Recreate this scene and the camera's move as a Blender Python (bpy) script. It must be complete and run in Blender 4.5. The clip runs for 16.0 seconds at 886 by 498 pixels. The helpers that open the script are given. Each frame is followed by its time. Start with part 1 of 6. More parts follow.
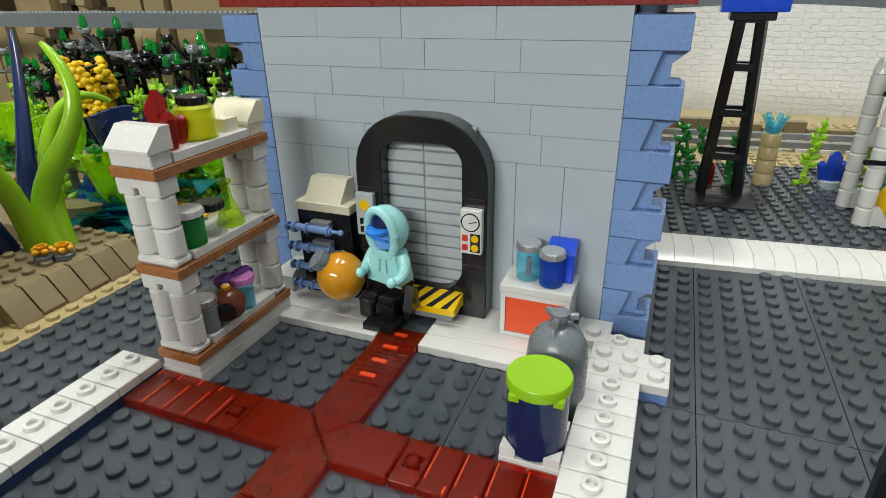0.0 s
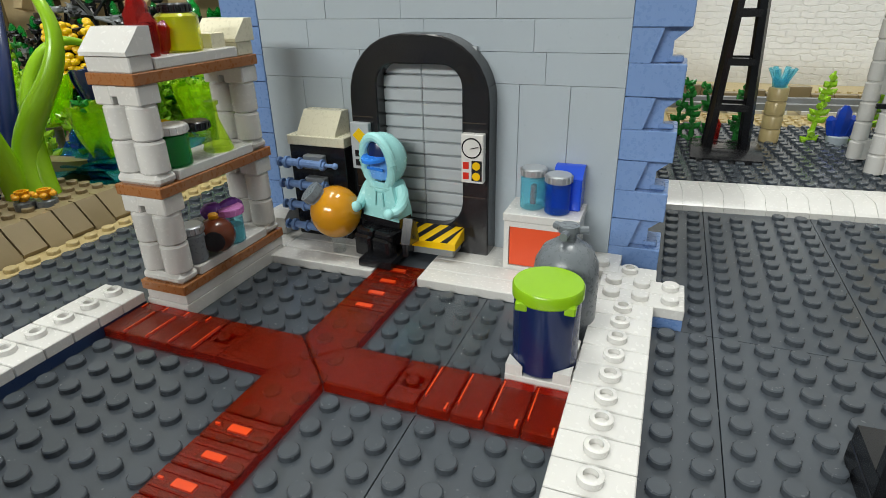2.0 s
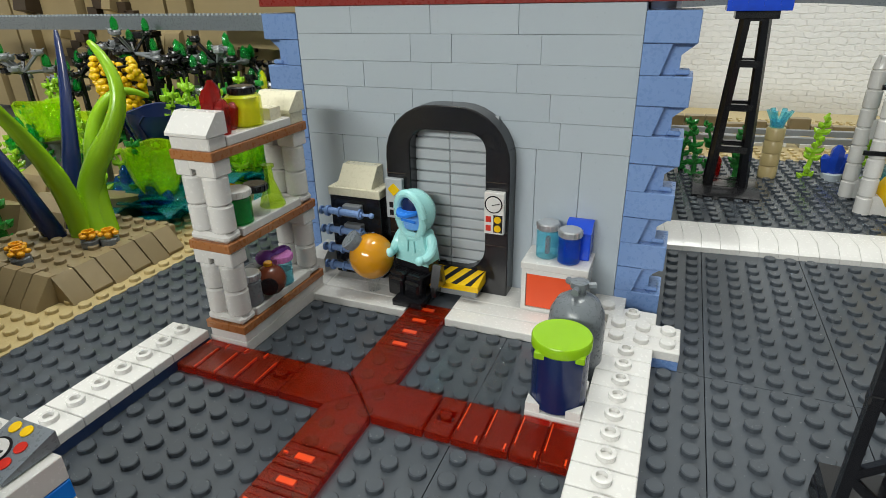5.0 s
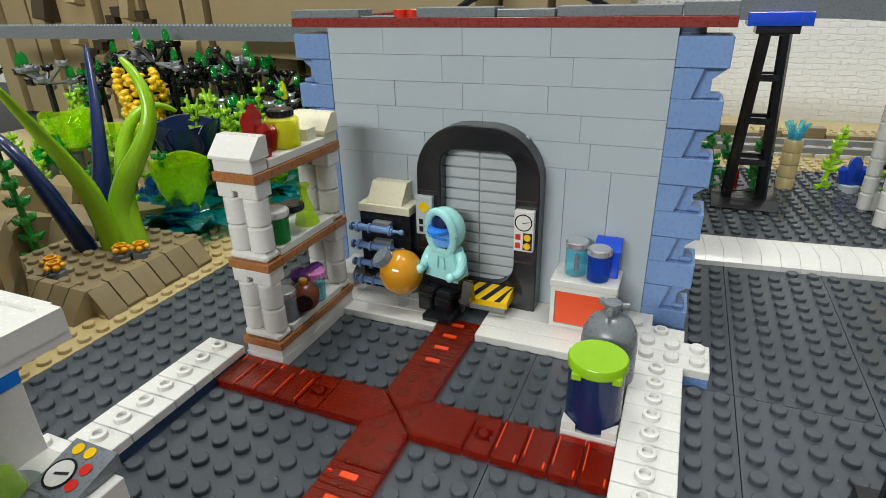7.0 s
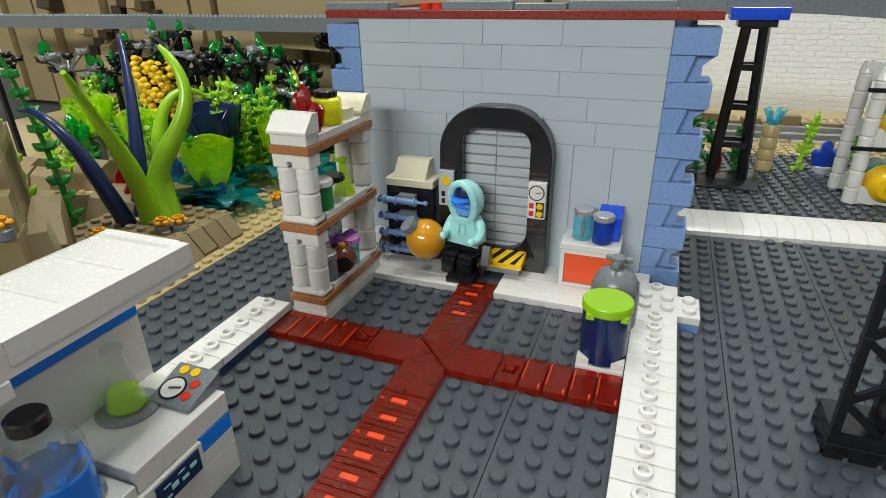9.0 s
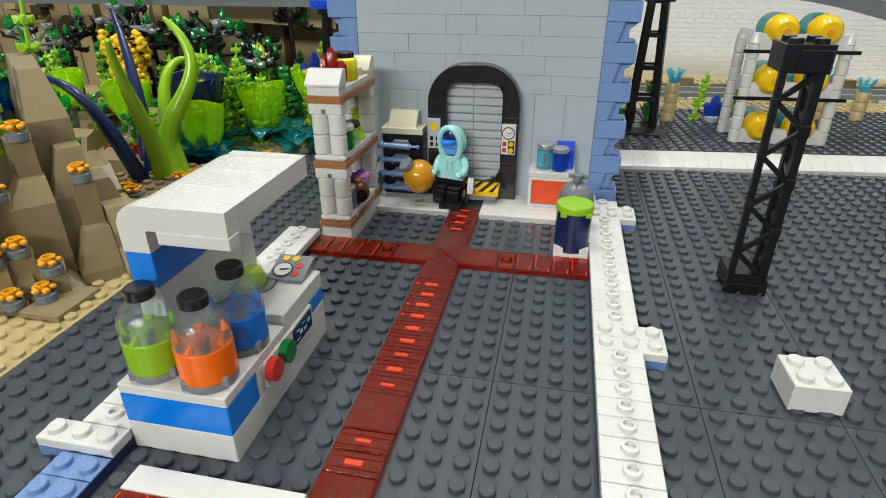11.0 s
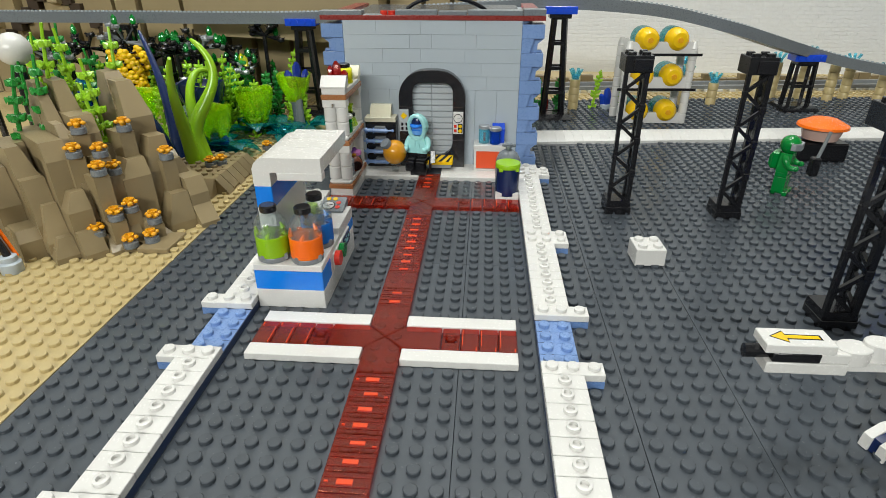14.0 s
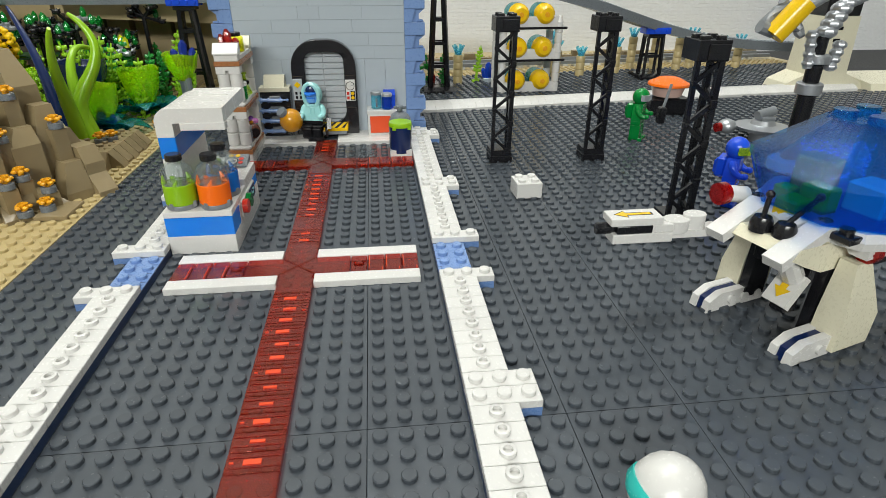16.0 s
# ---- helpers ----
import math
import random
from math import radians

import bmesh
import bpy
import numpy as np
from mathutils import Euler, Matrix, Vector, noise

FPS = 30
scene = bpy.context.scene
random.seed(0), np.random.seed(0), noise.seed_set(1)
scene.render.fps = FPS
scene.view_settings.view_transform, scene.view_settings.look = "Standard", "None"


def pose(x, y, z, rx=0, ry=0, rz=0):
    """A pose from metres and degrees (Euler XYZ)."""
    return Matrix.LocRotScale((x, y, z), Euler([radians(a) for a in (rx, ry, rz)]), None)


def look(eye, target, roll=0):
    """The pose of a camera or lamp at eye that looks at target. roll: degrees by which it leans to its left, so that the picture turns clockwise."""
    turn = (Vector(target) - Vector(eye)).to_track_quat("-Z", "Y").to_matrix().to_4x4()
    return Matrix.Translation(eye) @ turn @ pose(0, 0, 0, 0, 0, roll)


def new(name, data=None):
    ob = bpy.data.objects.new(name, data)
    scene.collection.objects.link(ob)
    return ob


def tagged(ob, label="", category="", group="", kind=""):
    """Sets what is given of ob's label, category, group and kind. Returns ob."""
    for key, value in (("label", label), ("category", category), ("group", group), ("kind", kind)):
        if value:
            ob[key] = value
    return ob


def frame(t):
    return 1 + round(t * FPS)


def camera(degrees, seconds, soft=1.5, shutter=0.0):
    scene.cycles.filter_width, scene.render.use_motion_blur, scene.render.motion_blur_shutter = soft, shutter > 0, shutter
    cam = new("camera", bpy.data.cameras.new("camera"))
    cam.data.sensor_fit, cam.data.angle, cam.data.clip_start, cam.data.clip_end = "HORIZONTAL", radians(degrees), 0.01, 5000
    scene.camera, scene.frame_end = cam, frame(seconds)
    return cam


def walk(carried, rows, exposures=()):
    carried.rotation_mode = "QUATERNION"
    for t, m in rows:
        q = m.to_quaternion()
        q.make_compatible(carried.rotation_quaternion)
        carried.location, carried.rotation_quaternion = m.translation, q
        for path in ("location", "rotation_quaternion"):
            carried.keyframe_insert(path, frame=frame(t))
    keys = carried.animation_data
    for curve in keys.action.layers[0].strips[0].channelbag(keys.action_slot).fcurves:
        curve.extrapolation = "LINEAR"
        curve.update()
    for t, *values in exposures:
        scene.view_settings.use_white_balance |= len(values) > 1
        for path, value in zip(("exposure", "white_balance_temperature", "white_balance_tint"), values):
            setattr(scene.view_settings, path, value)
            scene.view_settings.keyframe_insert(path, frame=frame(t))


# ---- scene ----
cam = camera(75.8, 16.0, soft=0.8)
PATH = [
    (0, (0.077, 0.053, 0.113), (-0.599, 1.741, -0.72), -1.0),
    (0.5, (0.077, 0.053, 0.115), (-0.594, 1.743, -0.718), -1.1),
    (1, (0.076, 0.054, 0.107), (-0.588, 1.744, -0.731), -1.2),
    (1.5, (0.075, 0.054, 0.09), (-0.591, 1.742, -0.749), -1.3),
    (2, (0.076, 0.052, 0.088), (-0.592, 1.743, -0.746), -1.3),
    (2.5, (0.076, 0.051, 0.099), (-0.593, 1.742, -0.733), -1.2),
    (3, (0.076, 0.045, 0.104), (-0.6, 1.733, -0.73), -1.4),
    (3.5, (0.074, 0.041, 0.102), (-0.604, 1.731, -0.726), -1.3),
    (6, (0.078, 0.033, 0.119), (-0.627, 1.716, -0.7), -1.3),
    (6.5, (0.072, 0.033, 0.12), (-0.634, 1.715, -0.699), -1.3),
    (7, (0.068, 0.03, 0.119), (-0.641, 1.711, -0.7), -1.3),
    (7.5, (0.067, 0.025, 0.12), (-0.645, 1.707, -0.695), -1.3),
    (8, (0.065, 0.019, 0.121), (-0.646, 1.699, -0.7), -1.3),
    (8.2, (0.065, 0.014, 0.118), (-0.643, 1.694, -0.703), -1.3),
    (10.3, (0.052, -0.044, 0.125), (-0.406, 1.684, -0.771), -0.1),
    (10.5, (0.049, -0.055, 0.122), (-0.376, 1.679, -0.78), -0.2),
    (11, (0.046, -0.075, 0.123), (-0.317, 1.671, -0.782), -0.2),
    (11.5, (0.042, -0.097, 0.124), (-0.282, 1.657, -0.781), -0.2),
    (12, (0.041, -0.124, 0.124), (-0.24, 1.638, -0.779), -0.3),
    (12.5, (0.041, -0.146, 0.127), (-0.198, 1.62, -0.779), -0.2),
    (13, (0.046, -0.165, 0.134), (-0.164, 1.607, -0.768), -0.2),
    (13.5, (0.044, -0.184, 0.146), (-0.149, 1.59, -0.759), -0.2),
    (14, (0.039, -0.197, 0.146), (-0.09, 1.581, -0.76), -0.1),
    (14.5, (0.036, -0.209, 0.135), (0.023, 1.572, -0.774), -0.0),
    (15, (0.04, -0.219, 0.135), (0.148, 1.554, -0.784), 0.2),
    (15.5, (0.038, -0.228, 0.131), (0.21, 1.539, -0.789), 0.3),
    (16, (0.04, -0.238, 0.131), (0.246, 1.53, -0.781), 0.2),
]
walk(cam, [(t, look(eye, target, roll)) for t, eye, target, roll in PATH])

# ---- world and lamps ----
P = 0.008           # one stud pitch in metres; all sizes below are in studs
world = bpy.data.worlds.new("room_air")
scene.world = world
world.use_nodes = True
world.node_tree.nodes["Background"].inputs[0].default_value = (0.9, 0.95, 1.0, 1)
world.node_tree.nodes["Background"].inputs[1].default_value = 0.13
scene.view_settings.exposure = 0.0


def lamp(name, x, y, z, sx, sy, watts, colour):
    data = bpy.data.lights.new(name, "AREA")
    data.shape, data.size, data.size_y, data.energy, data.color = "RECTANGLE", sx, sy, watts, colour
    ob = new(name, data)
    ob.matrix_basis = pose(x, y, z)
    return ob


COOL = (0.98, 1.0, 0.95)
lamp("ceiling_lamp", -0.42, 0.3, 1.74, 0.16, 0.85, 11.5, COOL)
lamp("ceiling_lamp", 0.3, 0.5, 1.74, 0.16, 0.7, 15.5, COOL)
# unseen fill light, added low in the south to brighten upright faces
south = lamp("room_lamp", -0.35, -1.75, 0.95, 1.3, 0.25, 31, COOL)
south.matrix_basis = look((-0.35, -1.75, 0.95), (0, 0.3, 0.08))


# ---- materials ----
def plastic(name, colour, rough=0.24, vary=0.05, bump=0.014, coat=0.0):
    m = bpy.data.materials.new(name)
    m.use_nodes = True
    nt = m.node_tree
    b = nt.nodes["Principled BSDF"]
    co = nt.nodes.new("ShaderNodeTexCoord")
    info = nt.nodes.new("ShaderNodeObjectInfo")
    big = nt.nodes.new("ShaderNodeTexNoise")
    big.inputs["Scale"].default_value, big.inputs["Detail"].default_value = 45, 3
    fine = nt.nodes.new("ShaderNodeTexNoise")
    fine.inputs["Scale"].default_value, fine.inputs["Detail"].default_value = 900, 2
    for n in (big, fine):
        nt.links.new(co.outputs["Object"], n.inputs["Vector"])
    add = nt.nodes.new("ShaderNodeMath")
    add.operation = "ADD"
    nt.links.new(big.outputs["Fac"], add.inputs[0])
    nt.links.new(info.outputs["Random"], add.inputs[1])
    mr = nt.nodes.new("ShaderNodeMapRange")
    mr.inputs["From Min"].default_value, mr.inputs["From Max"].default_value = 0.3, 1.7
    mr.inputs["To Min"].default_value, mr.inputs["To Max"].default_value = 1 - vary, 1 + vary
    nt.links.new(add.outputs[0], mr.inputs["Value"])
    hsv = nt.nodes.new("ShaderNodeHueSaturation")
    hsv.inputs["Color"].default_value = (*colour, 1)
    nt.links.new(mr.outputs[0], hsv.inputs["Value"])
    nt.links.new(hsv.outputs[0], b.inputs["Base Color"])
    rr = nt.nodes.new("ShaderNodeMapRange")
    rr.inputs["To Min"].default_value, rr.inputs["To Max"].default_value = rough * 0.75, rough * 1.3
    nt.links.new(fine.outputs["Fac"], rr.inputs["Value"])
    nt.links.new(rr.outputs[0], b.inputs["Roughness"])
    bp = nt.nodes.new("ShaderNodeBump")
    bp.inputs["Strength"].default_value, bp.inputs["Distance"].default_value = bump, 0.0004
    nt.links.new(fine.outputs["Fac"], bp.inputs["Height"])
    nt.links.new(bp.outputs[0], b.inputs["Normal"])
    b.inputs["Coat Weight"].default_value = coat
    return m


def clear(name, colour, rough=0.05, body=0.25, tint=None, gloss=0.55):
    """Coloured see-through plastic: light passes tinted, part of it stays in the coloured body, and the surface is glossy."""
    m = bpy.data.materials.new(name)
    m.use_nodes = True
    nt = m.node_tree
    b = nt.nodes["Principled BSDF"]
    out = nt.nodes["Material Output"]
    b.inputs["Base Color"].default_value = (*colour, 1)
    b.inputs["Roughness"].default_value = rough
    tr = nt.nodes.new("ShaderNodeBsdfTransparent")
    tr.inputs["Color"].default_value = (*(tint or [c ** 0.6 for c in colour]), 1)
    gl = nt.nodes.new("ShaderNodeBsdfGlossy")
    gl.inputs["Roughness"].default_value = rough
    n = nt.nodes.new("ShaderNodeTexNoise")
    n.inputs["Scale"].default_value = 260
    bp = nt.nodes.new("ShaderNodeBump")
    bp.inputs["Strength"].default_value, bp.inputs["Distance"].default_value = 0.1, 0.0004
    nt.links.new(n.outputs["Fac"], bp.inputs["Height"])
    lw = nt.nodes.new("ShaderNodeLayerWeight")
    lw.inputs["Blend"].default_value = 0.5
    pw = nt.nodes.new("ShaderNodeMath")
    pw.operation = "POWER"
    pw.inputs[1].default_value = 4.0
    nt.links.new(lw.outputs["Facing"], pw.inputs[0])
    fr = nt.nodes.new("ShaderNodeMapRange")
    fr.inputs["To Min"].default_value, fr.inputs["To Max"].default_value = 0.035, gloss
    nt.links.new(pw.outputs[0], fr.inputs["Value"])
    for node in (b, gl, lw):
        nt.links.new(bp.outputs[0], node.inputs["Normal"])
    mix = nt.nodes.new("ShaderNodeMixShader")
    mix.inputs[0].default_value = body
    nt.links.new(tr.outputs[0], mix.inputs[1])
    nt.links.new(b.outputs[0], mix.inputs[2])
    top = nt.nodes.new("ShaderNodeMixShader")
    nt.links.new(fr.outputs[0], top.inputs[0])
    nt.links.new(mix.outputs[0], top.inputs[1])
    nt.links.new(gl.outputs[0], top.inputs[2])
    nt.links.new(top.outputs[0], out.inputs["Surface"])
    return m


def metal(name, colour, rough=0.3):
    m = plastic(name, colour, rough)
    m.node_tree.nodes["Principled BSDF"].inputs["Metallic"].default_value = 0.8
    return m


GREY = plastic("dark_grey_plastic", (0.06, 0.07, 0.083), 0.24, 0.1)
MIDGREY = plastic("mid_grey_plastic", (0.16, 0.18, 0.2), 0.28)
LIGHT = plastic("light_grey_plastic", (0.405, 0.46, 0.51), 0.3, 0.02)
SHUTTER = plastic("shutter_grey_plastic", (0.42, 0.45, 0.48), 0.3, 0.03)
WHITE = plastic("white_plastic", (0.66, 0.65, 0.63), 0.25, 0.04)
CREAM = plastic("aged_white_plastic", (0.72, 0.68, 0.52), 0.28, 0.04)
PBLUE = plastic("medium_blue_plastic", (0.17, 0.28, 0.54), 0.28, 0.05)
SAND = plastic("sand_blue_plastic", (0.13, 0.23, 0.47), 0.28, 0.05)
NAVYP = plastic("dark_blue_plate_plastic", (0.015, 0.035, 0.1), 0.3)
BLUE = plastic("bright_blue_plastic", (0.0, 0.2, 0.78), 0.22)
ROYAL = plastic("royal_blue_plastic", (0.01, 0.07, 0.62), 0.2)
NAVY = plastic("navy_plastic", (0.006, 0.018, 0.085), 0.18)
BLACK = plastic("black_plastic", (0.009, 0.009, 0.011), 0.22)
TAN = plastic("tan_plastic", (0.47, 0.37, 0.18), 0.3, 0.07)
ROCK = plastic("dark_tan_plastic", (0.26, 0.2, 0.108), 0.34, 0.14)
CLIFF = plastic("cliff_tan_plastic", (0.31, 0.24, 0.125), 0.45, 0.12)
DKBROWN = plastic("dark_brown_plastic", (0.05, 0.033, 0.02), 0.4)
PLANK = plastic("nougat_brown_plastic", (0.32, 0.125, 0.042), 0.28)
REDBROWN = plastic("reddish_brown_plastic", (0.13, 0.03, 0.012), 0.2)
RED = plastic("red_plastic", (0.6, 0.03, 0.015), 0.22)
DKRED = plastic("dark_red_plastic", (0.22, 0.02, 0.015), 0.28)
CORAL = plastic("coral_red_panel", (0.78, 0.085, 0.02), 0.35)
LIME = plastic("lime_plastic", (0.26, 0.5, 0.008), 0.22)
LEAF = plastic("bright_green_plastic", (0.02, 0.24, 0.035), 0.25)
YLEAF = plastic("yellow_green_plastic", (0.28, 0.54, 0.02), 0.25)
GREEN = plastic("green_plastic", (0.0, 0.19, 0.03), 0.2)
YELLOW = plastic("yellow_plastic", (0.8, 0.5, 0.005), 0.2)
FLAME = plastic("flame_orange_plastic", (0.74, 0.34, 0.012), 0.26)
ORANGE = plastic("orange_plastic", (0.95, 0.17, 0.005), 0.25)
AMBER = plastic("amber_plastic", (0.55, 0.24, 0.008), 0.12, coat=0.4)
AQUA = plastic("light_aqua_plastic", (0.36, 0.72, 0.72), 0.25)
SKY = plastic("sky_blue_plastic", (0.03, 0.22, 0.8), 0.25)
FACE = plastic("medium_blue_face", (0.14, 0.38, 0.85), 0.25)
PURPLE = plastic("purple_plastic", (0.22, 0.06, 0.4), 0.25)
PINK = plastic("pink_plastic", (0.62, 0.22, 0.55), 0.25)
CHROME = metal("pearl_grey_plastic", (0.5, 0.52, 0.55), 0.35)
GUN = plastic("gunmetal_plastic", (0.2, 0.215, 0.23), 0.3)
C_RED = clear("clear_red_plastic", (0.66, 0.06, 0.012), 0.035, 0.11, (0.84, 0.2, 0.085), 0.75)
C_CLEAR = clear("clear_plastic", (0.8, 0.84, 0.85), 0.03, 0.04, (0.95, 0.97, 0.97))
C_FILM = clear("thin_clear_plastic", (0.6, 0.62, 0.63), 0.02, 0.0, (0.97, 0.98, 0.98), 0.16)
C_LIME = clear("clear_lime_plastic", (0.66, 1.0, 0.012), 0.06, 0.27, (0.82, 1.0, 0.25))
C_YEL = clear("clear_yellow_plastic", (0.9, 0.95, 0.01), 0.05, 0.35, (0.97, 0.98, 0.3))
C_GREEN = clear("clear_green_plastic", (0.0, 0.4, 0.05), 0.06, 0.35, (0.15, 0.8, 0.3))
C_TEAL = clear("clear_teal_plastic", (0.0, 0.26, 0.28), 0.08, 0.35, (0.15, 0.68, 0.7))
C_BLUE = clear("clear_blue_plastic", (0.01, 0.14, 0.65), 0.05, 0.25, (0.15, 0.45, 0.9))
C_CYAN = clear("clear_cyan_plastic", (0.2, 0.7, 0.88), 0.05, 0.25, (0.55, 0.88, 0.95))
C_DRED = clear("clear_dark_red_plastic", (0.4, 0.005, 0.003), 0.08, 0.4, (0.75, 0.08, 0.05))
# brighter red that paints the light glinting inside the clear track plates
GLINT = plastic("bright_red_rib", (0.66, 0.06, 0.01), 0.2)
SOIL = plastic("table_board", (0.03, 0.03, 0.032), 0.7)


def paint_wall(name, colour, sx, sy, depth, rough=0.6):
    """Painted masonry: rows of rough blocks under thick paint."""
    m = bpy.data.materials.new(name)
    m.use_nodes = True
    nt = m.node_tree
    b = nt.nodes["Principled BSDF"]
    co = nt.nodes.new("ShaderNodeTexCoord")
    mp = nt.nodes.new("ShaderNodeMapping")
    mp.inputs["Rotation"].default_value = (radians(90), 0, 0)
    nt.links.new(co.outputs["Object"], mp.inputs["Vector"])
    warp = nt.nodes.new("ShaderNodeTexNoise")
    warp.inputs["Scale"].default_value = 120
    nt.links.new(mp.outputs[0], warp.inputs["Vector"])
    mix = nt.nodes.new("ShaderNodeMixRGB")
    mix.blend_type = "LINEAR_LIGHT"
    mix.inputs[0].default_value = 0.0035
    nt.links.new(mp.outputs[0], mix.inputs[1])
    nt.links.new(warp.outputs["Color"], mix.inputs[2])
    br = nt.nodes.new("ShaderNodeTexBrick")
    br.inputs["Scale"].default_value = 1.0
    br.inputs["Brick Width"].default_value, br.inputs["Row Height"].default_value = sx, sy
    br.inputs["Mortar Size"].default_value = sy * 0.12
    br.inputs["Mortar Smooth"].default_value = 0.6
    br.inputs["Color1"].default_value, br.inputs["Color2"].default_value = (1, 1, 1, 1), (0.8, 0.8, 0.8, 1)
    br.inputs["Mortar"].default_value = (0, 0, 0, 1)
    nt.links.new(mix.outputs[0], br.inputs["Vector"])
    n = nt.nodes.new("ShaderNodeTexNoise")
    n.inputs["Scale"].default_value, n.inputs["Detail"].default_value = 300, 5
    nt.links.new(mp.outputs[0], n.inputs["Vector"])
    add = nt.nodes.new("ShaderNodeMath")
    add.operation = "ADD"
    nt.links.new(br.outputs["Color"], add.inputs[0])
    nt.links.new(n.outputs["Fac"], add.inputs[1])
    bp = nt.nodes.new("ShaderNodeBump")
    bp.inputs["Strength"].default_value, bp.inputs["Distance"].default_value = 0.7, depth
    nt.links.new(add.outputs[0], bp.inputs["Height"])
    nt.links.new(bp.outputs[0], b.inputs["Normal"])
    ramp = nt.nodes.new("ShaderNodeMapRange")
    ramp.inputs["To Min"].default_value, ramp.inputs["To Max"].default_value = 0.92, 1.04
    nt.links.new(n.outputs["Fac"], ramp.inputs["Value"])
    hsv = nt.nodes.new("ShaderNodeHueSaturation")
    hsv.inputs["Color"].default_value = (*colour, 1)
    nt.links.new(ramp.outputs[0], hsv.inputs["Value"])
    nt.links.new(hsv.outputs[0], b.inputs["Base Color"])
    b.inputs["Roughness"].default_value = rough
    return m


BLOCKWALL = paint_wall("white_painted_blocks", (0.8, 0.81, 0.82), 0.014, 0.0052, 0.0009)
PLASTER = paint_wall("white_plaster", (0.78, 0.78, 0.76), 0.9, 0.6, 0.0004)


# ---- mesh helpers, in studs ----
def box(bm, x0, x1, y0, y1, z0, z1, bevel=0.0):
    vs = [bm.verts.new((x, y, z)) for z in (z0, z1) for x, y in ((x0, y0), (x1, y0), (x1, y1), (x0, y1))]
    fs = [bm.faces.new([vs[i] for i in f]) for f in ((3, 2, 1, 0), (4, 5, 6, 7), (0, 1, 5, 4), (1, 2, 6, 5), (2, 3, 7, 6), (3, 0, 4, 7))]
    if bevel:
        es = list({e for f in fs for e in f.edges})
        bmesh.ops.bevel(bm, geom=es, offset=bevel, segments=1, affect="EDGES", profile=0.5)
    return bm


def ring(bm, pts):
    return [bm.verts.new(p) for p in pts]


def loft(bm, rings, caps=True):
    for a, b in zip(rings, rings[1:]):
        n = len(a)
        for i in range(n):
            bm.faces.new((a[i], a[(i + 1) % n], b[(i + 1) % n], b[i]))
    if caps:
        bm.faces.new(rings[0][::-1])
        bm.faces.new(rings[-1])


def lathe(bm, x, y, profile, n=20, axis=None, caps=True):
    """profile: (radius, height) from below upwards; axis: an optional matrix that turns it."""
    rs = []
    for r, z in profile:
        pts = [Vector((r * math.cos(2 * math.pi * i / n), r * math.sin(2 * math.pi * i / n), z)) for i in range(n)]
        if axis is not None:
            pts = [axis @ p for p in pts]
        rs.append(ring(bm, [(p.x + x, p.y + y, p.z) for p in pts]))
    loft(bm, rs, caps)
    return bm


def cyl(bm, x, y, z0, z1, r, n=20, bevel=0.05):
    return lathe(bm, x, y, [(r - bevel * 0.5, z0), (r, z0 + bevel * 0.5), (r, z1 - bevel), (r - bevel, z1)], n)


def rod(bm, a, b, r, n=10, r2=None):
    a, b = Vector(a), Vector(b)
    q = (b - a).to_track_quat("Z", "Y")
    d = (b - a).length
    r2 = r if r2 is None else r2
    rs = [ring(bm, [a + q @ Vector((rr * math.cos(2 * math.pi * i / n), rr * math.sin(2 * math.pi * i / n), z)) for i in range(n)]) for rr, z in ((r, 0), (r2, d))]
    loft(bm, rs)
    return bm


def bar(bm, a, b, w, h):
    """A square beam from a to b."""
    a, b = Vector(a), Vector(b)
    q = (b - a).to_track_quat("Z", "Y")
    d = (b - a).length
    rs = [ring(bm, [a + q @ Vector((sx * w / 2, sy * h / 2, z)) for sx, sy in ((-1, -1), (1, -1), (1, 1), (-1, 1))]) for z in (0, d)]
    loft(bm, rs)
    return bm


def bez(pts, n):
    """A smooth curve through control points."""
    out = []
    for k in range(n + 1):
        t = k / n
        q = [Vector(p) for p in pts]
        while len(q) > 1:
            q = [a.lerp(b, t) for a, b in zip(q, q[1:])]
        out.append(q[0])
    return out


def tube(bm, path, radii, n=12):
    rs = []
    for i, p in enumerate(path):
        d = (path[min(i + 1, len(path) - 1)] - path[max(i - 1, 0)]).normalized()
        q = d.to_track_quat("Z", "Y")
        rs.append(ring(bm, [p + q @ Vector((radii[i] * math.cos(2 * math.pi * k / n), radii[i] * math.sin(2 * math.pi * k / n), 0)) for k in range(n)]))
    loft(bm, rs)
    return bm


def prism(bm, poly, z0, z1):
    a, b = ring(bm, [(x, y, z0) for x, y in poly]), ring(bm, [(x, y, z1) for x, y in poly])
    loft(bm, [a, b])
    return bm


def prism_y(bm, poly, y0, y1):
    """poly in x, z, pushed along y."""
    a, b = ring(bm, [(x, y0, z) for x, z in poly]), ring(bm, [(x, y1, z) for x, z in poly])
    loft(bm, [a, b])
    return bm


def prism_x(bm, poly, x0, x1):
    """poly in y, z, pushed along x."""
    a, b = ring(bm, [(x0, y, z) for y, z in poly]), ring(bm, [(x1, y, z) for y, z in poly])
    loft(bm, [a, b])
    return bm


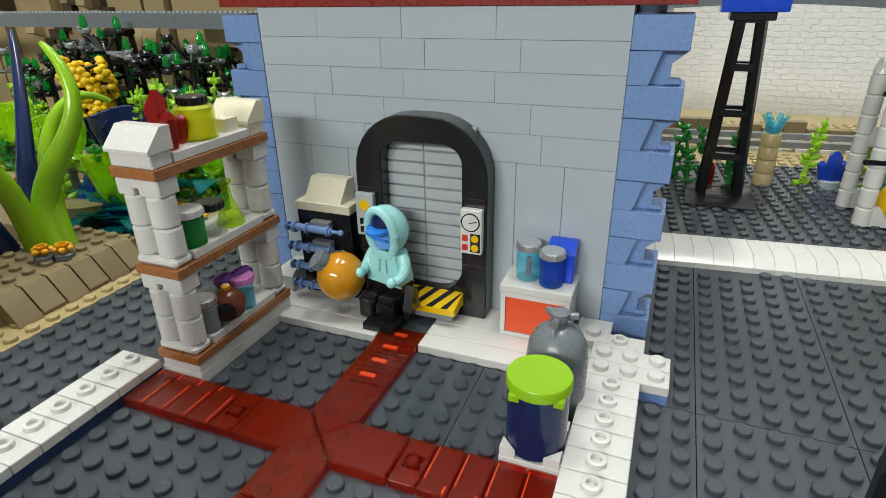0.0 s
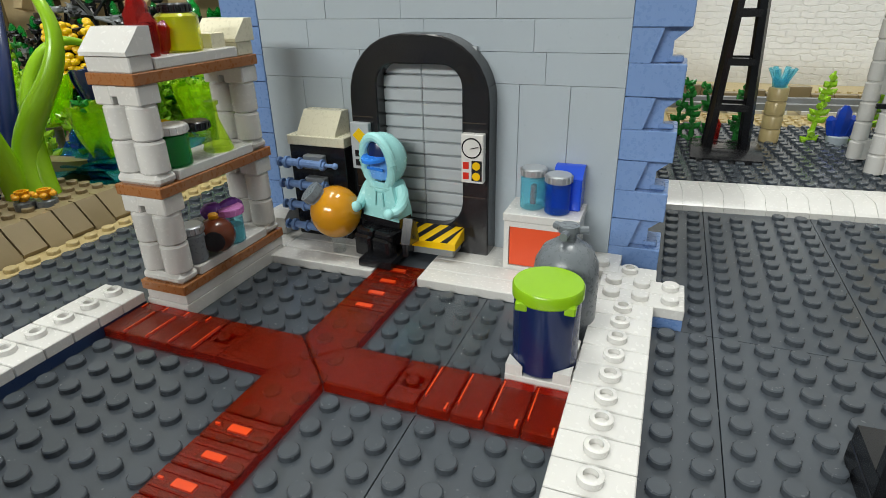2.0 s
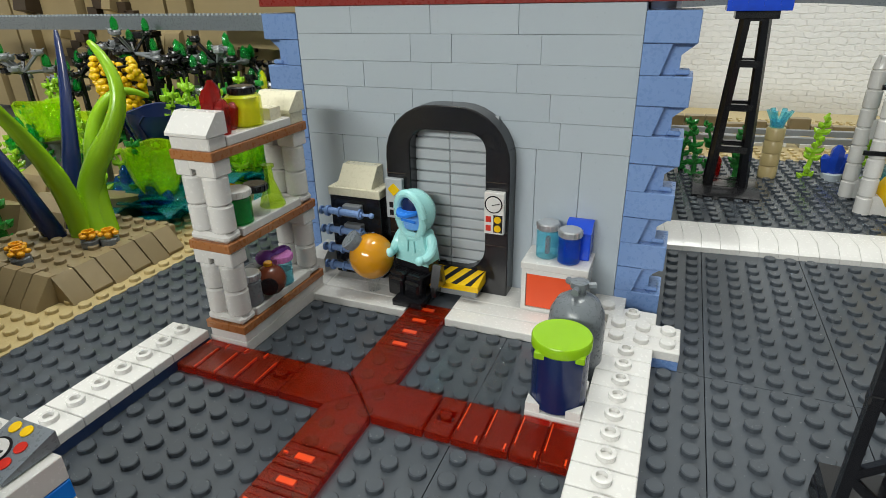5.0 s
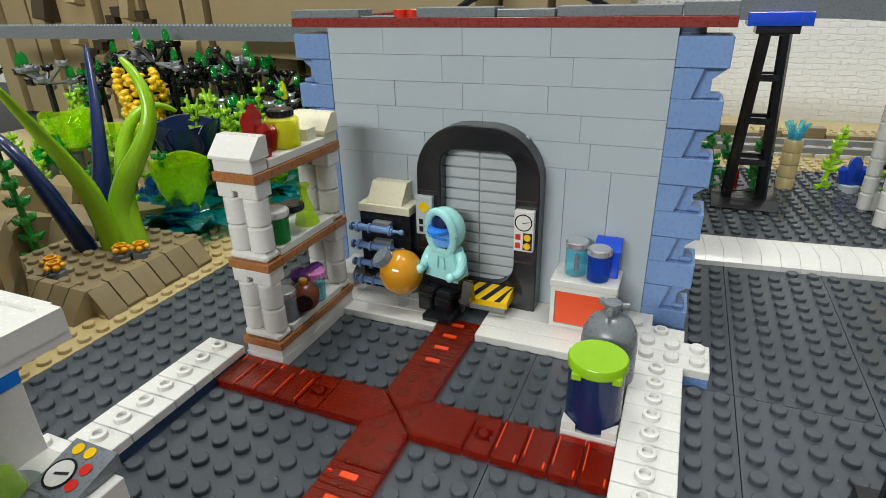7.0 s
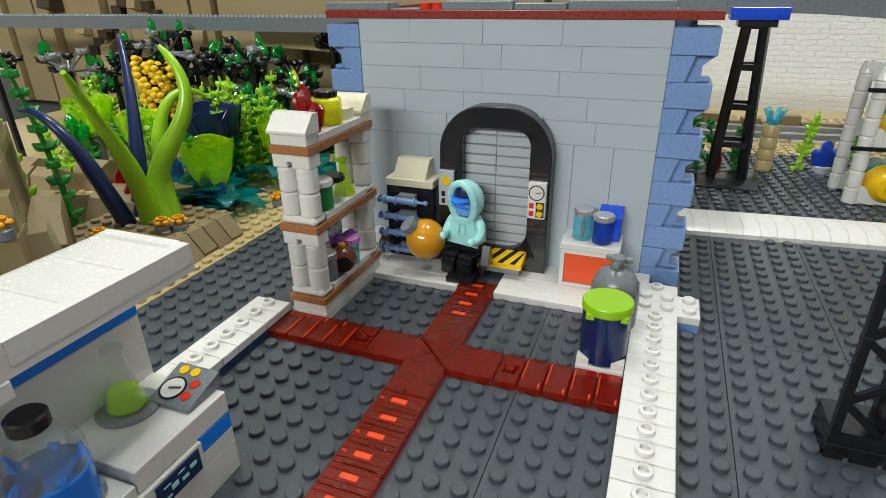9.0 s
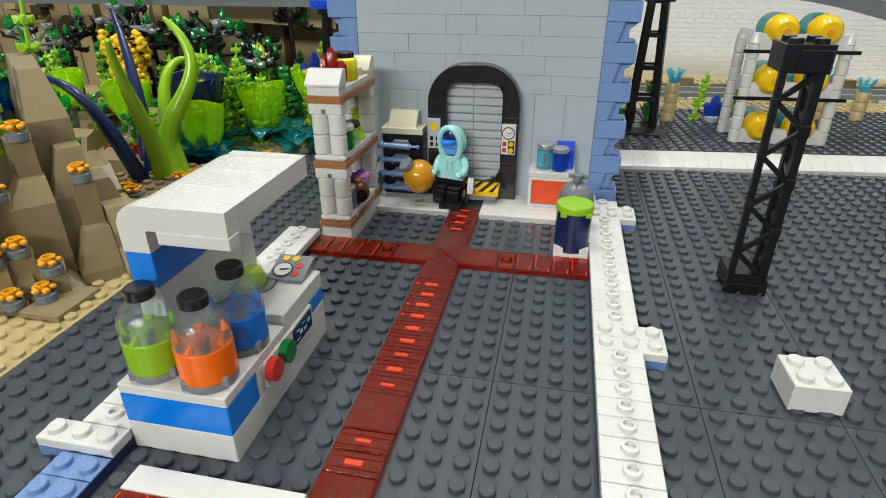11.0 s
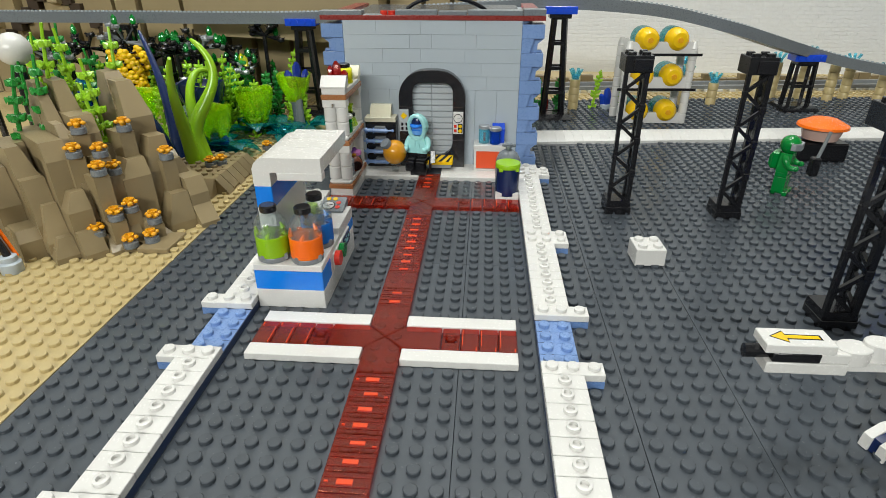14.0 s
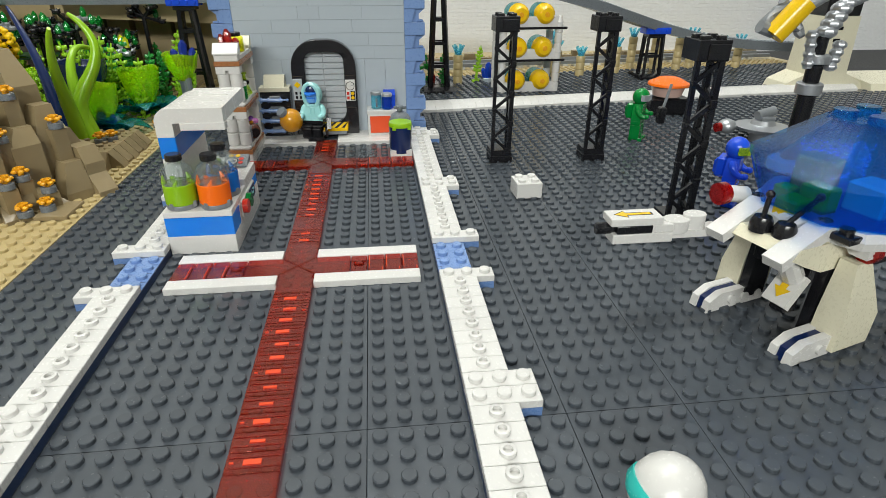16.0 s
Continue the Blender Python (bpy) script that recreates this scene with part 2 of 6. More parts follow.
def ball(bm, x, y, z, r, sz=1.0, n=16, axis=None):
    prof = [(max(r * math.cos(a), 0.01 * r), r * sz * math.sin(a)) for a in [math.pi * (i / 10 - 0.5) for i in range(11)]]
    m = Matrix.Translation((0, 0, 0)) if axis is None else axis
    rs = []
    for rr, h in prof:
        pts = [m @ Vector((rr * math.cos(2 * math.pi * i / n), rr * math.sin(2 * math.pi * i / n), h)) for i in range(n)]
        rs.append(ring(bm, [(p.x + x, p.y + y, p.z + z) for p in pts]))
    loft(bm, rs)
    return bm


def stud(bm, x, y, z, r=0.3, h=0.21, n=14):
    return lathe(bm, x, y, [(r, z - 0.02), (r, z + h - 0.03), (r - 0.03, z + h)], n)


def B():
    return bmesh.new()


def mesh_of(name, bm, mats, smooth=35):
    bmesh.ops.recalc_face_normals(bm, faces=bm.faces)
    bmesh.ops.scale(bm, vec=(P, P, P), verts=bm.verts)
    me = bpy.data.meshes.new(name)
    bm.to_mesh(me)
    bm.free()
    for m in mats if isinstance(mats, (list, tuple)) else [mats]:
        me.materials.append(m)
    if smooth:
        me.shade_smooth()
        me.set_sharp_from_angle(angle=radians(smooth))
    return me


def part(name, bm, material, parent, label=""):
    ob = new(name, mesh_of(name, bm, material))
    ob.parent = parent
    return tagged(ob, label)


def piece(name, me, parent, x=0, y=0, z=0, rz=0):
    """A part on a shared mesh."""
    ob = new(name, me)
    ob.parent = parent
    ob.matrix_basis = pose(x * P, y * P, z * P, 0, 0, rz)
    return ob


def thing(name, label, category, x=0, y=0, z=0, rz=0, group="", kind=""):
    ob = new(name)
    ob.empty_display_size = 0.005
    ob.matrix_basis = pose(x * P, y * P, z * P, 0, 0, rz)
    return tagged(ob, label, category, group, kind)


def solid(name, bm, material, label, category, x=0, y=0, z=0, rz=0, group="", kind=""):
    ob = new(name, mesh_of(name, bm, material))
    ob.matrix_basis = pose(x * P, y * P, z * P, 0, 0, rz)
    return tagged(ob, label, category, group, kind)


def stud_field(name, cells, z, material, parent, r=0.3, h=0.2, n=12):
    """Many small studs as one mesh."""
    c = np.array(cells, dtype=float)
    ang = np.arange(n) * 2 * math.pi / n
    prof = ((r, -0.02), (r, h - 0.035), (r - 0.035, h))
    base = np.concatenate([np.stack([rr * np.cos(ang), rr * np.sin(ang), np.full(n, zz)], 1) for rr, zz in prof])
    verts = (base[None] + np.concatenate([c, np.full((len(c), 1), z)], 1)[:, None]).reshape(-1, 3) * P
    quads = [[k * n + i, k * n + (i + 1) % n, (k + 1) * n + (i + 1) % n, (k + 1) * n + i] for k in range(2) for i in range(n)]
    top = [2 * n + i for i in range(n)]
    faces = []
    for s in range(len(c)):
        o = s * 3 * n
        faces += [[o + v for v in f] for f in quads]
        faces.append([o + v for v in top])
    me = bpy.data.meshes.new(name)
    me.from_pydata(verts.tolist(), [], faces)
    me.materials.append(material)
    me.shade_smooth()
    me.set_sharp_from_angle(angle=radians(35))
    ob = new(name, me)
    ob.parent = parent
    return tagged(ob, kind="stuff")


# ---- the room ----
def room():
    bm = B()
    box(bm, -330, 330, -280, 220, -110, -100)
    solid("floor", bm, SOIL, "dark floor of the room under the table", "floor", kind="structure")
    bm = B()
    box(bm, -330, 330, -280, 220, 220, 228)
    solid("ceiling", bm, PLASTER, "plain white ceiling of the room", "ceiling", kind="structure")
    for n, a in (("wall_north", (-14, 330, 84, 92)), ("wall_south", (-330, 330, -290, -280)),
                 ("wall_east", (330, 338, -280, 220)), ("wall_west", (-338, -330, -280, 220)), ("wall_back", (-330, -14, 84, 92))):
        bm = B()
        box(bm, *a, -100, 220)
        solid(n, bm, BLOCKWALL if n == "wall_north" else PLASTER, "white painted wall with rough small blocks", "wall", kind="structure")
    bm = B()
    box(bm, -150, 150, -60, 84, -4, -0.5)
    solid("ground", bm, SOIL, "dark table board under the toy layout", "table", kind="structure")


room()


# ---- base plates ----
FAR = 6.0      # turn of the far module, degrees
FX, FY = 10.0, 37.2


def far(x, y):
    c, s = math.cos(radians(FAR)), math.sin(radians(FAR))
    return FX + (x - FX) * c - (y - FY) * s, FY + (x - FX) * s + (y - FY) * c


def plates():
    road = thing("pavement", "dark grey studded toy base plates laid side by side", "base plate", kind="structure")
    xs = (-16.0, -8.0, 4.0, 12.0, 17.0, 33.0, 49.0, 78.0)
    ys = (-36.0, -13.0, 9.0, 25.0, 46.0)
    for x0, x1 in zip(xs, xs[1:]):
        for y0, y1 in zip(ys, ys[1:]):
            bm = B()
            box(bm, x0 + 0.012, x1 - 0.012, y0 + 0.012, y1 - 0.012, -0.4, 0, 0.012)
            part("base_plate", bm, GREY, road)
    inside, outer = [], []
    for x in range(-16, 78):
        for y in range(-36, 46):
            cx, cy = x + 0.5, y + 0.5
            if -1 < cx < 1 and cy < 26:
                continue
            if abs(cx) < 8 and (18 < cy < 20 or cy > 25) and cy < 30:
                continue
            if abs(cx) < 7 and -2 < cy < 2:
                continue
            if 8 < abs(cx) < 10 and cy < 30:
                continue
            if abs(cx) < 10 and cy > 29:
                continue
            if -8 < cx < -4 and 3 < cy < 12:
                continue
            if -8 < cx < -6 and 20 < cy < 25:
                continue
            if 37.0 + 0.105 * (cx - 10) < cy and cx > 9:
                continue
            if cy > 34 + (0.6 * (cx + 16)) and cx < -9:
                continue
            inside.append((cx, cy)) if abs(cx) < 8 else outer.append((cx, cy))
    stud_field("studs_corridor", inside, 0, GREY, road, n=16)
    stud_field("studs_yard", outer, 0, GREY, road, n=12)
    # the far module behind the white kerb
    mod = thing("pavement_far", "dark grey studded plates behind a white kerb", "base plate", FX, FY, 0, FAR, kind="structure")
    bm = B()
    box(bm, -2, 70, 3, 22, -0.4, 0.02, 0.02)
    part("base_plate", bm, GREY, mod)
    stud_field("studs_far", [(x + 0.5, y + 0.5) for x in range(-2, 70) for y in range(3, 22)], 0.02, GREY, mod, n=10)
    bm = B()
    box(bm, -24, 72, 22, 48, -0.4, 0.06, 0.02)
    part("sand_plate", bm, TAN, mod)
    stud_field("studs_sand", [(x + 0.5, y + 0.5) for x in range(-4, 70) for y in list(range(22, 26)) + list(range(34, 40))], 0.06, TAN, mod, n=8)
    kerb = thing("kerb", "white tiled kerb strip along the grey plates", "kerb", FX, FY, 0, FAR, kind="structure")
    bm = B()
    prism_x(bm, [(0.1, 0), (0.1, 0.3), (0.9, 0.8), (2.9, 0.8), (2.9, 0)], 0.008, 0.992)
    me = mesh_of("kerb_tile", bm, WHITE)
    for i in range(-1, 62):
        piece("kerb_tile", me, kerb, i)
    sand = thing("sand_ground", "tan studded plates of the reef area", "base plate", kind="structure")
    bm = B()
    box(bm, -70, -16.03, -36, 84, -0.4, 0.03, 0.02)
    part("sand_plate", bm, TAN, sand)
    bm = B()
    box(bm, -16.03, -9, 40, 84, -0.4, 0.03, 0.02)
    part("sand_plate", bm, TAN, sand)
    stud_field("studs_sand_near", [(x + 0.5, y + 0.5) for x in range(-46, -16) for y in range(-20, 60)], 0.03, TAN, sand, n=10)


plates()


# ---- red glowing-looking track ----
def track():
    tr = thing("track", "transparent red plates laid as crossing tracks", "track", kind="structure")
    ribs = []
    # bars: painted glints, x and y extents, in place of light refracted by the plate
    for bars in (((-0.34, 0.3, 0.4, 0.62),), ((-0.26, 0.38, 0.42, 0.6), (0.7, 0.88, 0.3, 0.36)), ((-0.36, 0.28, 0.4, 0.64), (-0.85, -0.7, 0.5, 0.56)), ((-0.3, 0.26, 0.44, 0.58),)):
        bm = B()
        slot = bm.faces.layers.int.new("slot")
        box(bm, -0.98, 0.98, 0.02, 0.98, 0.02, 0.36, 0.03)
        for y in (0.27, 0.74):
            box(bm, -0.9, 0.9, y - 0.03, y + 0.03, 0.34, 0.385)
        for f in bm.faces:
            f[slot] = 1
        for x0, x1, y0, y1 in bars:
            box(bm, x0, x1, y0, y1, 0.3, 0.372)
        for f in bm.faces:
            f.material_index = 0 if f[slot] else 1
        ribs.append(mesh_of("ribbed_plate", bm, [C_RED, GLINT]))
    bm = B()
    box(bm, -0.98, 0.98, 0.02, 1.98, 0.02, 0.38, 0.04)
    tile2 = mesh_of("tile", bm, C_RED)
    bm = B()
    slot = bm.faces.layers.int.new("slot")
    box(bm, -0.98, 0.98, 0.02, 0.98, 0.02, 0.38, 0.04)
    for f in bm.faces:
        f[slot] = 1
    # two thin bright slivers painted as edge glints
    box(bm, -0.86, 0.5, 0.1, 0.14, 0.3, 0.39)
    box(bm, 0.62, 0.9, 0.82, 0.88, 0.3, 0.39)
    for f in bm.faces:
        f.material_index = 0 if f[slot] else 1
    tile1 = mesh_of("tile", bm, [C_RED, GLINT])
    bm = B()
    prism(bm, [(0, 0.03), (0.97, 1.0), (0.97, 2.97), (-0.97, 2.97), (-0.97, 1.0)], 0.02, 0.4)
    bmesh.ops.bevel(bm, geom=[e for e in bm.edges if e.verts[0].co.z > 0.3 and e.verts[1].co.z > 0.3], offset=0.06, segments=1, affect="EDGES")
    point = mesh_of("pointed_plate", bm, C_RED)
    bm = B()
    box(bm, -0.96, -0.3, 0.04, 0.96, 0.02, 0.36, 0.03)
    box(bm, 0.3, 0.96, 0.04, 0.96, 0.02, 0.36, 0.03)
    box(bm, -0.3, 0.3, 0.04, 0.2, 0.02, 0.3)
    box(bm, -0.3, 0.3, 0.8, 0.96, 0.02, 0.3)
    cyl(bm, 0, 0.5, 0.02, 0.44, 0.22, 10)
    clip = mesh_of("clip_plate", bm, C_RED)
    for cy in (0, 19):
        for rz in (0, 90, 180, 270):
            piece("pointed_plate", point, tr, 0, cy, 0, rz)
    rng = random.Random(3)
    for a, b in ((-36, -3), (3, 16), (22, 26)):
        y = a
        while y < b:
            k = 2 if (b - y >= 2 and a < 20 and rng.random() < 0.12) else 1
            me = tile2 if k == 2 else rng.choice(ribs)
            piece(me.name.split(".")[0], me, tr, 0, y)
            y += k
    for cy, end in ((0, 7), (19, 8)):
        for sgn in (1, -1):
            piece("clip_plate", clip, tr, 3 * sgn, cy, 0, -90 * sgn)
            x = 4
            while x < end:
                piece("tile", tile1, tr, x * sgn, cy, 0, -90 * sgn)
                x += 1
    bed = B()
    for a in ((-1, 1, -36, 26), (-8, -1, 18, 20), (1, 8, 18, 20), (-7, -1, -2, 2), (1, 7, -2, 2)):
        box(bed, *a, -0.01, 0.008)
    part("bed", bed, GREY, tr)
    stud_field("studs_under", [(x + 0.5, y + 0.5) for x in (-1, 0) for y in range(-36, 26)], -0.02, GREY, tr, h=0.12, n=8)
    for x0, x1 in ((1, 7), (-7, -1)):
        for y in (-2, 1):
            bm = B()
            box(bm, x0 + 0.02, x1 - 0.02, y + 0.02, y + 0.98, 0.0, 0.42, 0.03)
            part("white_tile", bm, WHITE, tr)


track()


# ---- white border walls ----
def border(side):
    b = thing("border_wall", "low white and medium blue plate border with single centre studs", "low wall", kind="structure")
    s = side
    # jumper plate, two wide and one deep
    bm = B()
    box(bm, -0.99, 0.99, -0.49, 0.49, 0.4, 0.8, 0.03)
    lathe(bm, 0, 0, [(0.31, 0.78), (0.31, 0.98), (0.28, 1.0), (0.18, 1.0), (0.17, 0.84)], 16)
    jump = mesh_of("jumper_plate", bm, WHITE)
    bm = B()
    box(bm, -0.99, 1.99, -0.49, 0.49, 0.4, 0.8, 0.03)
    for x in (-0.5, 0.5, 1.5):
        stud(bm, x, 0, 0.8)
    tab = mesh_of("tab_plate", bm, WHITE)
    bm = B()
    box(bm, -0.2, 0.98, -0.5, 0.5, 0, 0.4)
    low = mesh_of("lower_plate", bm, SAND)
    bm = B()
    box(bm, -0.98, -0.2, -0.5, 0.5, 0, 0.4)
    dark = mesh_of("inner_plate", bm, NAVYP)
    bm = B()
    box(bm, -0.2, 1.98, -0.5, 0.5, 0, 0.4)
    lowtab = mesh_of("lower_tab", bm, SAND)
    bm = B()
    box(bm, -0.95, 0.98, -0.49, 0.49, 0, 0.405, 0.02)
    stud(bm, -0.5, 0, 0.4)
    stud(bm, 0.5, 0, 0.4)
    open_ = mesh_of("blue_plate", bm, PBLUE)
    for y in range(-36, 28):
        c = y + 0.5
        turn = 0 if s > 0 else 180
        if s < 0 and 20 < c:
            continue
        piece("inner_plate", dark, b, 9 * s - s * (0.004 if -2 < c < 2 else 0), c, 0, turn)
        if -2 < c < 2:
            piece("blue_plate", open_, b, 9 * s, c, 0, turn)
            continue
        if y in (2, -3, 11, 12, -12, -13, 25, 26):
            piece("tab_plate", tab, b, 9 * s, c, 0, turn)
            piece("lower_tab", lowtab, b, 9 * s, c, 0, turn)
        else:
            piece("jumper_plate", jump, b, 9 * s, c, 0, turn)
            piece("lower_plate", low, b, 9 * s, c, 0, turn)
    return b


border(1)
border(-1)

WY = 29.0      # front of the building
WH = 13.5      # height of its walls


# ---- the building ----
def building():
    h = thing("building", "grey toy building with medium blue chiselled corner pillars", "building", kind="structure")
    rows = [(-5, -1, 3), (-2, 0, 4), (-4.5, -1, 3), (-5.5, -2, 0, 4.5), (-3, 1, 5)]
    z = WH
    for r in rows:
        z -= 1.2
        cuts = [-8] + list(r) + [8]
        for a, c in zip(cuts, cuts[1:]):
            bm = B()
            box(bm, a + 0.006, c - 0.006, WY + 0.012 * (int(7 * a + z) % 2), WY + 1, z + 0.006, z + 1.194, 0.01)
            part("wall_brick", bm, LIGHT, h)
    for a, c in zip((-8, -6, -4, -3, 3, 4, 6), (-6, -4, -3, 3, 4, 6, 8)):
        bm = B()
        box(bm, a + 0.008, c - 0.008, WY, WY + 1, 0.0, z - 0.008, 0.012)
        part("wall_panel", bm, LIGHT, h)
    for sx in (1, -1):
        zz = 0.0
        for k in range(11):
            bm = B()
            x0, x1 = (8, 10) if k % 2 == 0 else (8, 9.62)
            xs = (x0 * sx, x1 * sx)
            if k % 2 == 0:
                box(bm, min(xs) + 0.01, max(xs) - 0.01, WY - 0.04, WY + 2, zz + 0.012, zz + 1.19, 0.03)
            else:
                # hollowed course with a side stud
                prism_y(bm, [(8.01 * sx, zz + 0.01), (9.45 * sx, zz + 0.01), (9.45 * sx, zz + 0.75), (9.98 * sx, zz + 1.19), (8.01 * sx, zz + 1.19)], WY + 0.35, WY + 2)
                prism_y(bm, [(8.01 * sx, zz + 0.01), (8.75 * sx, zz + 0.01), (9.1 * sx, zz + 1.19), (8.01 * sx, zz + 1.19)], WY - 0.03, WY + 0.4)
                box(bm, min(9.3 * sx, 9.85 * sx), max(9.3 * sx, 9.85 * sx), WY + 0.25, WY + 0.9, zz + 0.02, zz + 0.22, 0.05)
            part("pillar_brick", bm, PBLUE, h)
            zz += 1.2
    for x0, x1, y0, y1 in ((-9, -8, WY + 2, 44), (8, 9, WY + 2, 44), (-9, 9, 44, 45)):
        bm = B()
        box(bm, x0, x1, y0, y1, 0, WH, 0.02)
        part("side_wall", bm, LIGHT, h)
    bm = B()
    for a in ((-10, 10, WY - 0.06, WY + 1.6), (-10, -8.6, WY + 1.6, 45), (8.6, 10, WY + 1.6, 45)):
        box(bm, *a, WH, WH + 0.4, 0.02)
    part("red_band", bm, DKRED, h, "dark red plate course under the roof")
    for i, (a, c, zt) in enumerate(((-10, -6.2, 0.35), (-6.1, -4.4, 0.05), (-3.2, 0.5, 0.4), (0.6, 3.1, 0.3), (3.2, 8, 0.4), (8.05, 10, 0.5))):
        bm = B()
        box(bm, a, c, WY, WY + 1.4, WH + 0.4, WH + 0.42 + zt, 0.03)
        part("roof_plate", bm, MIDGREY, h)
    bm = B()
    box(bm, -8, 8, WY + 1.4, 44, WH + 0.0, WH + 0.3, 0.03)
    part("roof", bm, GREY, h)
    bm = B()
    for x in (-4.3, -3.6):
        stud(bm, x, WY + 0.6, WH + 0.4, 0.32, 0.35)
    part("red_stud", bm, RED, h)
    bm = B()
    tube(bm, bez([(-3, WY + 4, WH + 0.3), (-1.5, WY + 4, WH + 2.2), (3, WY + 4.5, WH + 2.0), (5, WY + 5, WH + 0.3)], 12), [0.18] * 13, 8)
    part("roof_hose", bm, BLACK, h)


building()


def arch(x, r0, z0, z1, rt, rb, n=8):
    """Outline of a rounded doorway, x half width r0, from z0 to z1, with corner radii."""
    pts = []
    for cx, cz, r, a0 in ((r0 - rb, z0 + rb, rb, -90), (r0 - rt, z1 - rt, rt, 0), (-(r0 - rt), z1 - rt, rt, 90), (-(r0 - rb), z0 + rb, rb, 180)):
        for k in range(n + 1):
            a = radians(a0 + 90 * k / n)
            pts.append((x + cx + r * math.cos(a), cz + r * math.sin(a)))
    return pts


def doorway():
    d = thing("door_1", "black arched door frame with a light grey roller shutter", "door", kind="structure")
    bm = B()
    out, inn = arch(0.05, 3.06, 0.4, 9.42, 2.5, 0.05), arch(0.12, 1.86, 1.5, 8.3, 0.85, 1.3)
    y0, y1 = 27.9, WY - 0.02
    ro = [ring(bm, [(x, y, z) for x, z in out]) for y in (y0 + 0.05, y1)]
    ri = [ring(bm, [(x, y, z) for x, z in inn]) for y in (y0 + 0.05, y1)]
    ro2 = ring(bm, [(x * 0.985, y0, z - 0.05 if z > 5 else z) for x, z in out])
    ri2 = ring(bm, [(x * 1.03, y0, z + (0.05 if z > 5 else -0.05)) for x, z in inn])
    n = len(out)
    for i in range(n):
        j = (i + 1) % n
        bm.faces.new((ro[0][i], ro[0][j], ro[1][j], ro[1][i]))
        bm.faces.new((ri[0][j], ri[0][i], ri[1][i], ri[1][j]))
        bm.faces.new((ro2[i], ri2[i], ri2[j], ro2[j]))
        bm.faces.new((ro[0][i], ro2[i], ro2[j], ro[0][j]))
        bm.faces.new((ri[0][i], ri[0][j], ri2[j], ri2[i]))
    part("frame", bm, BLACK, d)
    for z in (3.0, 6.1):
        for sx in (-1, 1):
            bm = B()
            box(bm, min(sx * 2.0, sx * 2.96), max(sx * 2.0, sx * 2.96), y0 - 0.012, y0 + 0.02, z, z + 0.03)
            part("frame_joint", bm, DKBROWN, d)
    bm = B()
    z = 1.2
    while z < 8.6:
        for xa, xb in ((-2.1, -0.01), (0.01, 2.1)):
            box(bm, xa, xb, 28.6, 28.9, z + 0.02, z + 0.5, 0.04)
        z += 0.55
    box(bm, -2.3, 2.3, 28.78, 28.95, 0.8, 8.9)
    part("shutter", bm, SHUTTER, d, "light grey slatted roller shutter")
    # gauge tile on one jamb
    bm = B()
    box(bm, 2.05, 2.98, 27.55, 27.9, 3.75, 5.75, 0.03)
    t = part("gauge_tile", bm, WHITE, d, "white tile printed with a round gauge")
    bm = B()
    rod(bm, (2.5, 27.56, 5.2), (2.5, 27.53, 5.2), 0.42, 20)
    part("gauge_rim", bm, BLACK, t)
    bm = B()
    rod(bm, (2.5, 27.54, 5.2), (2.5, 27.52, 5.2), 0.36, 20)
    part("gauge_face", bm, WHITE, t)
    bm = B()
    bar(bm, (2.45, 27.515, 5.18), (2.8, 27.515, 5.28), 0.12, 0.02)
    part("needle", bm, BLACK, t)
    bm = B()
    box(bm, 2.5, 2.93, 27.53, 27.56, 3.85, 4.7)
    part("button_field", bm, BLACK, t)
    for z in (4.05, 4.48):
        bm = B()
        rod(bm, (2.7, 27.54, z), (2.7, 27.51, z), 0.17, 12)
        part("yellow_button", bm, YELLOW, t)
        bm = B()
        box(bm, 2.14, 2.38, 27.52, 27.56, z - 0.14, z + 0.14)
        part("red_button", bm, RED, t)
    # sign tile on the other jamb
    bm = B()
    box(bm, -2.98, -2.1, 27.6, 27.9, 3.9, 5.9, 0.03)
    t = part("sign_tile", bm, SHUTTER, d, "light grey control tile with a yellow diamond")
    bm = B()
    prism_y(bm, [(-2.54, 5.05), (-2.22, 5.37), (-2.54, 5.69), (-2.86, 5.37)], 27.57, 27.6)
    part("diamond", bm, YELLOW, t)
    for x in (-2.8, -2.4):
        for z in (4.05, 4.45):
            bm = B()
            box(bm, x, x + 0.2, 27.57, 27.6, z, z + 0.28)
            part("dark_key", bm, BLACK, t)
    # hazard-striped sill
    bm = B()
    prism_x(bm, [(26.7, 1.0), (26.7, 1.3), (27.9, 1.6), (27.9, 1.0)], -0.75, 2.05)
    s = part("sill", bm, YELLOW, d, "yellow sill with black hazard stripes")
    for k in range(4):
        bm = B()
        x = -0.7 + 0.7 * k
        vs = [(x, 26.71, 1.306), (x + 0.3, 26.71, 1.306), (min(x + 0.95, 2.04), 27.88, 1.598), (min(x + 0.65, 2.0), 27.88, 1.598)]
        a, c = ring(bm, vs), ring(bm, [(p[0], p[1], p[2] + 0.012) for p in vs])
        loft(bm, [a, c])
        part("stripe", bm, BLACK, s)
    bm = B()
    box(bm, -0.5, 1.9, 26.9, 27.9, 0.6, 1.0, 0.03)
    part("sill_base", bm, GUN, d)


doorway()


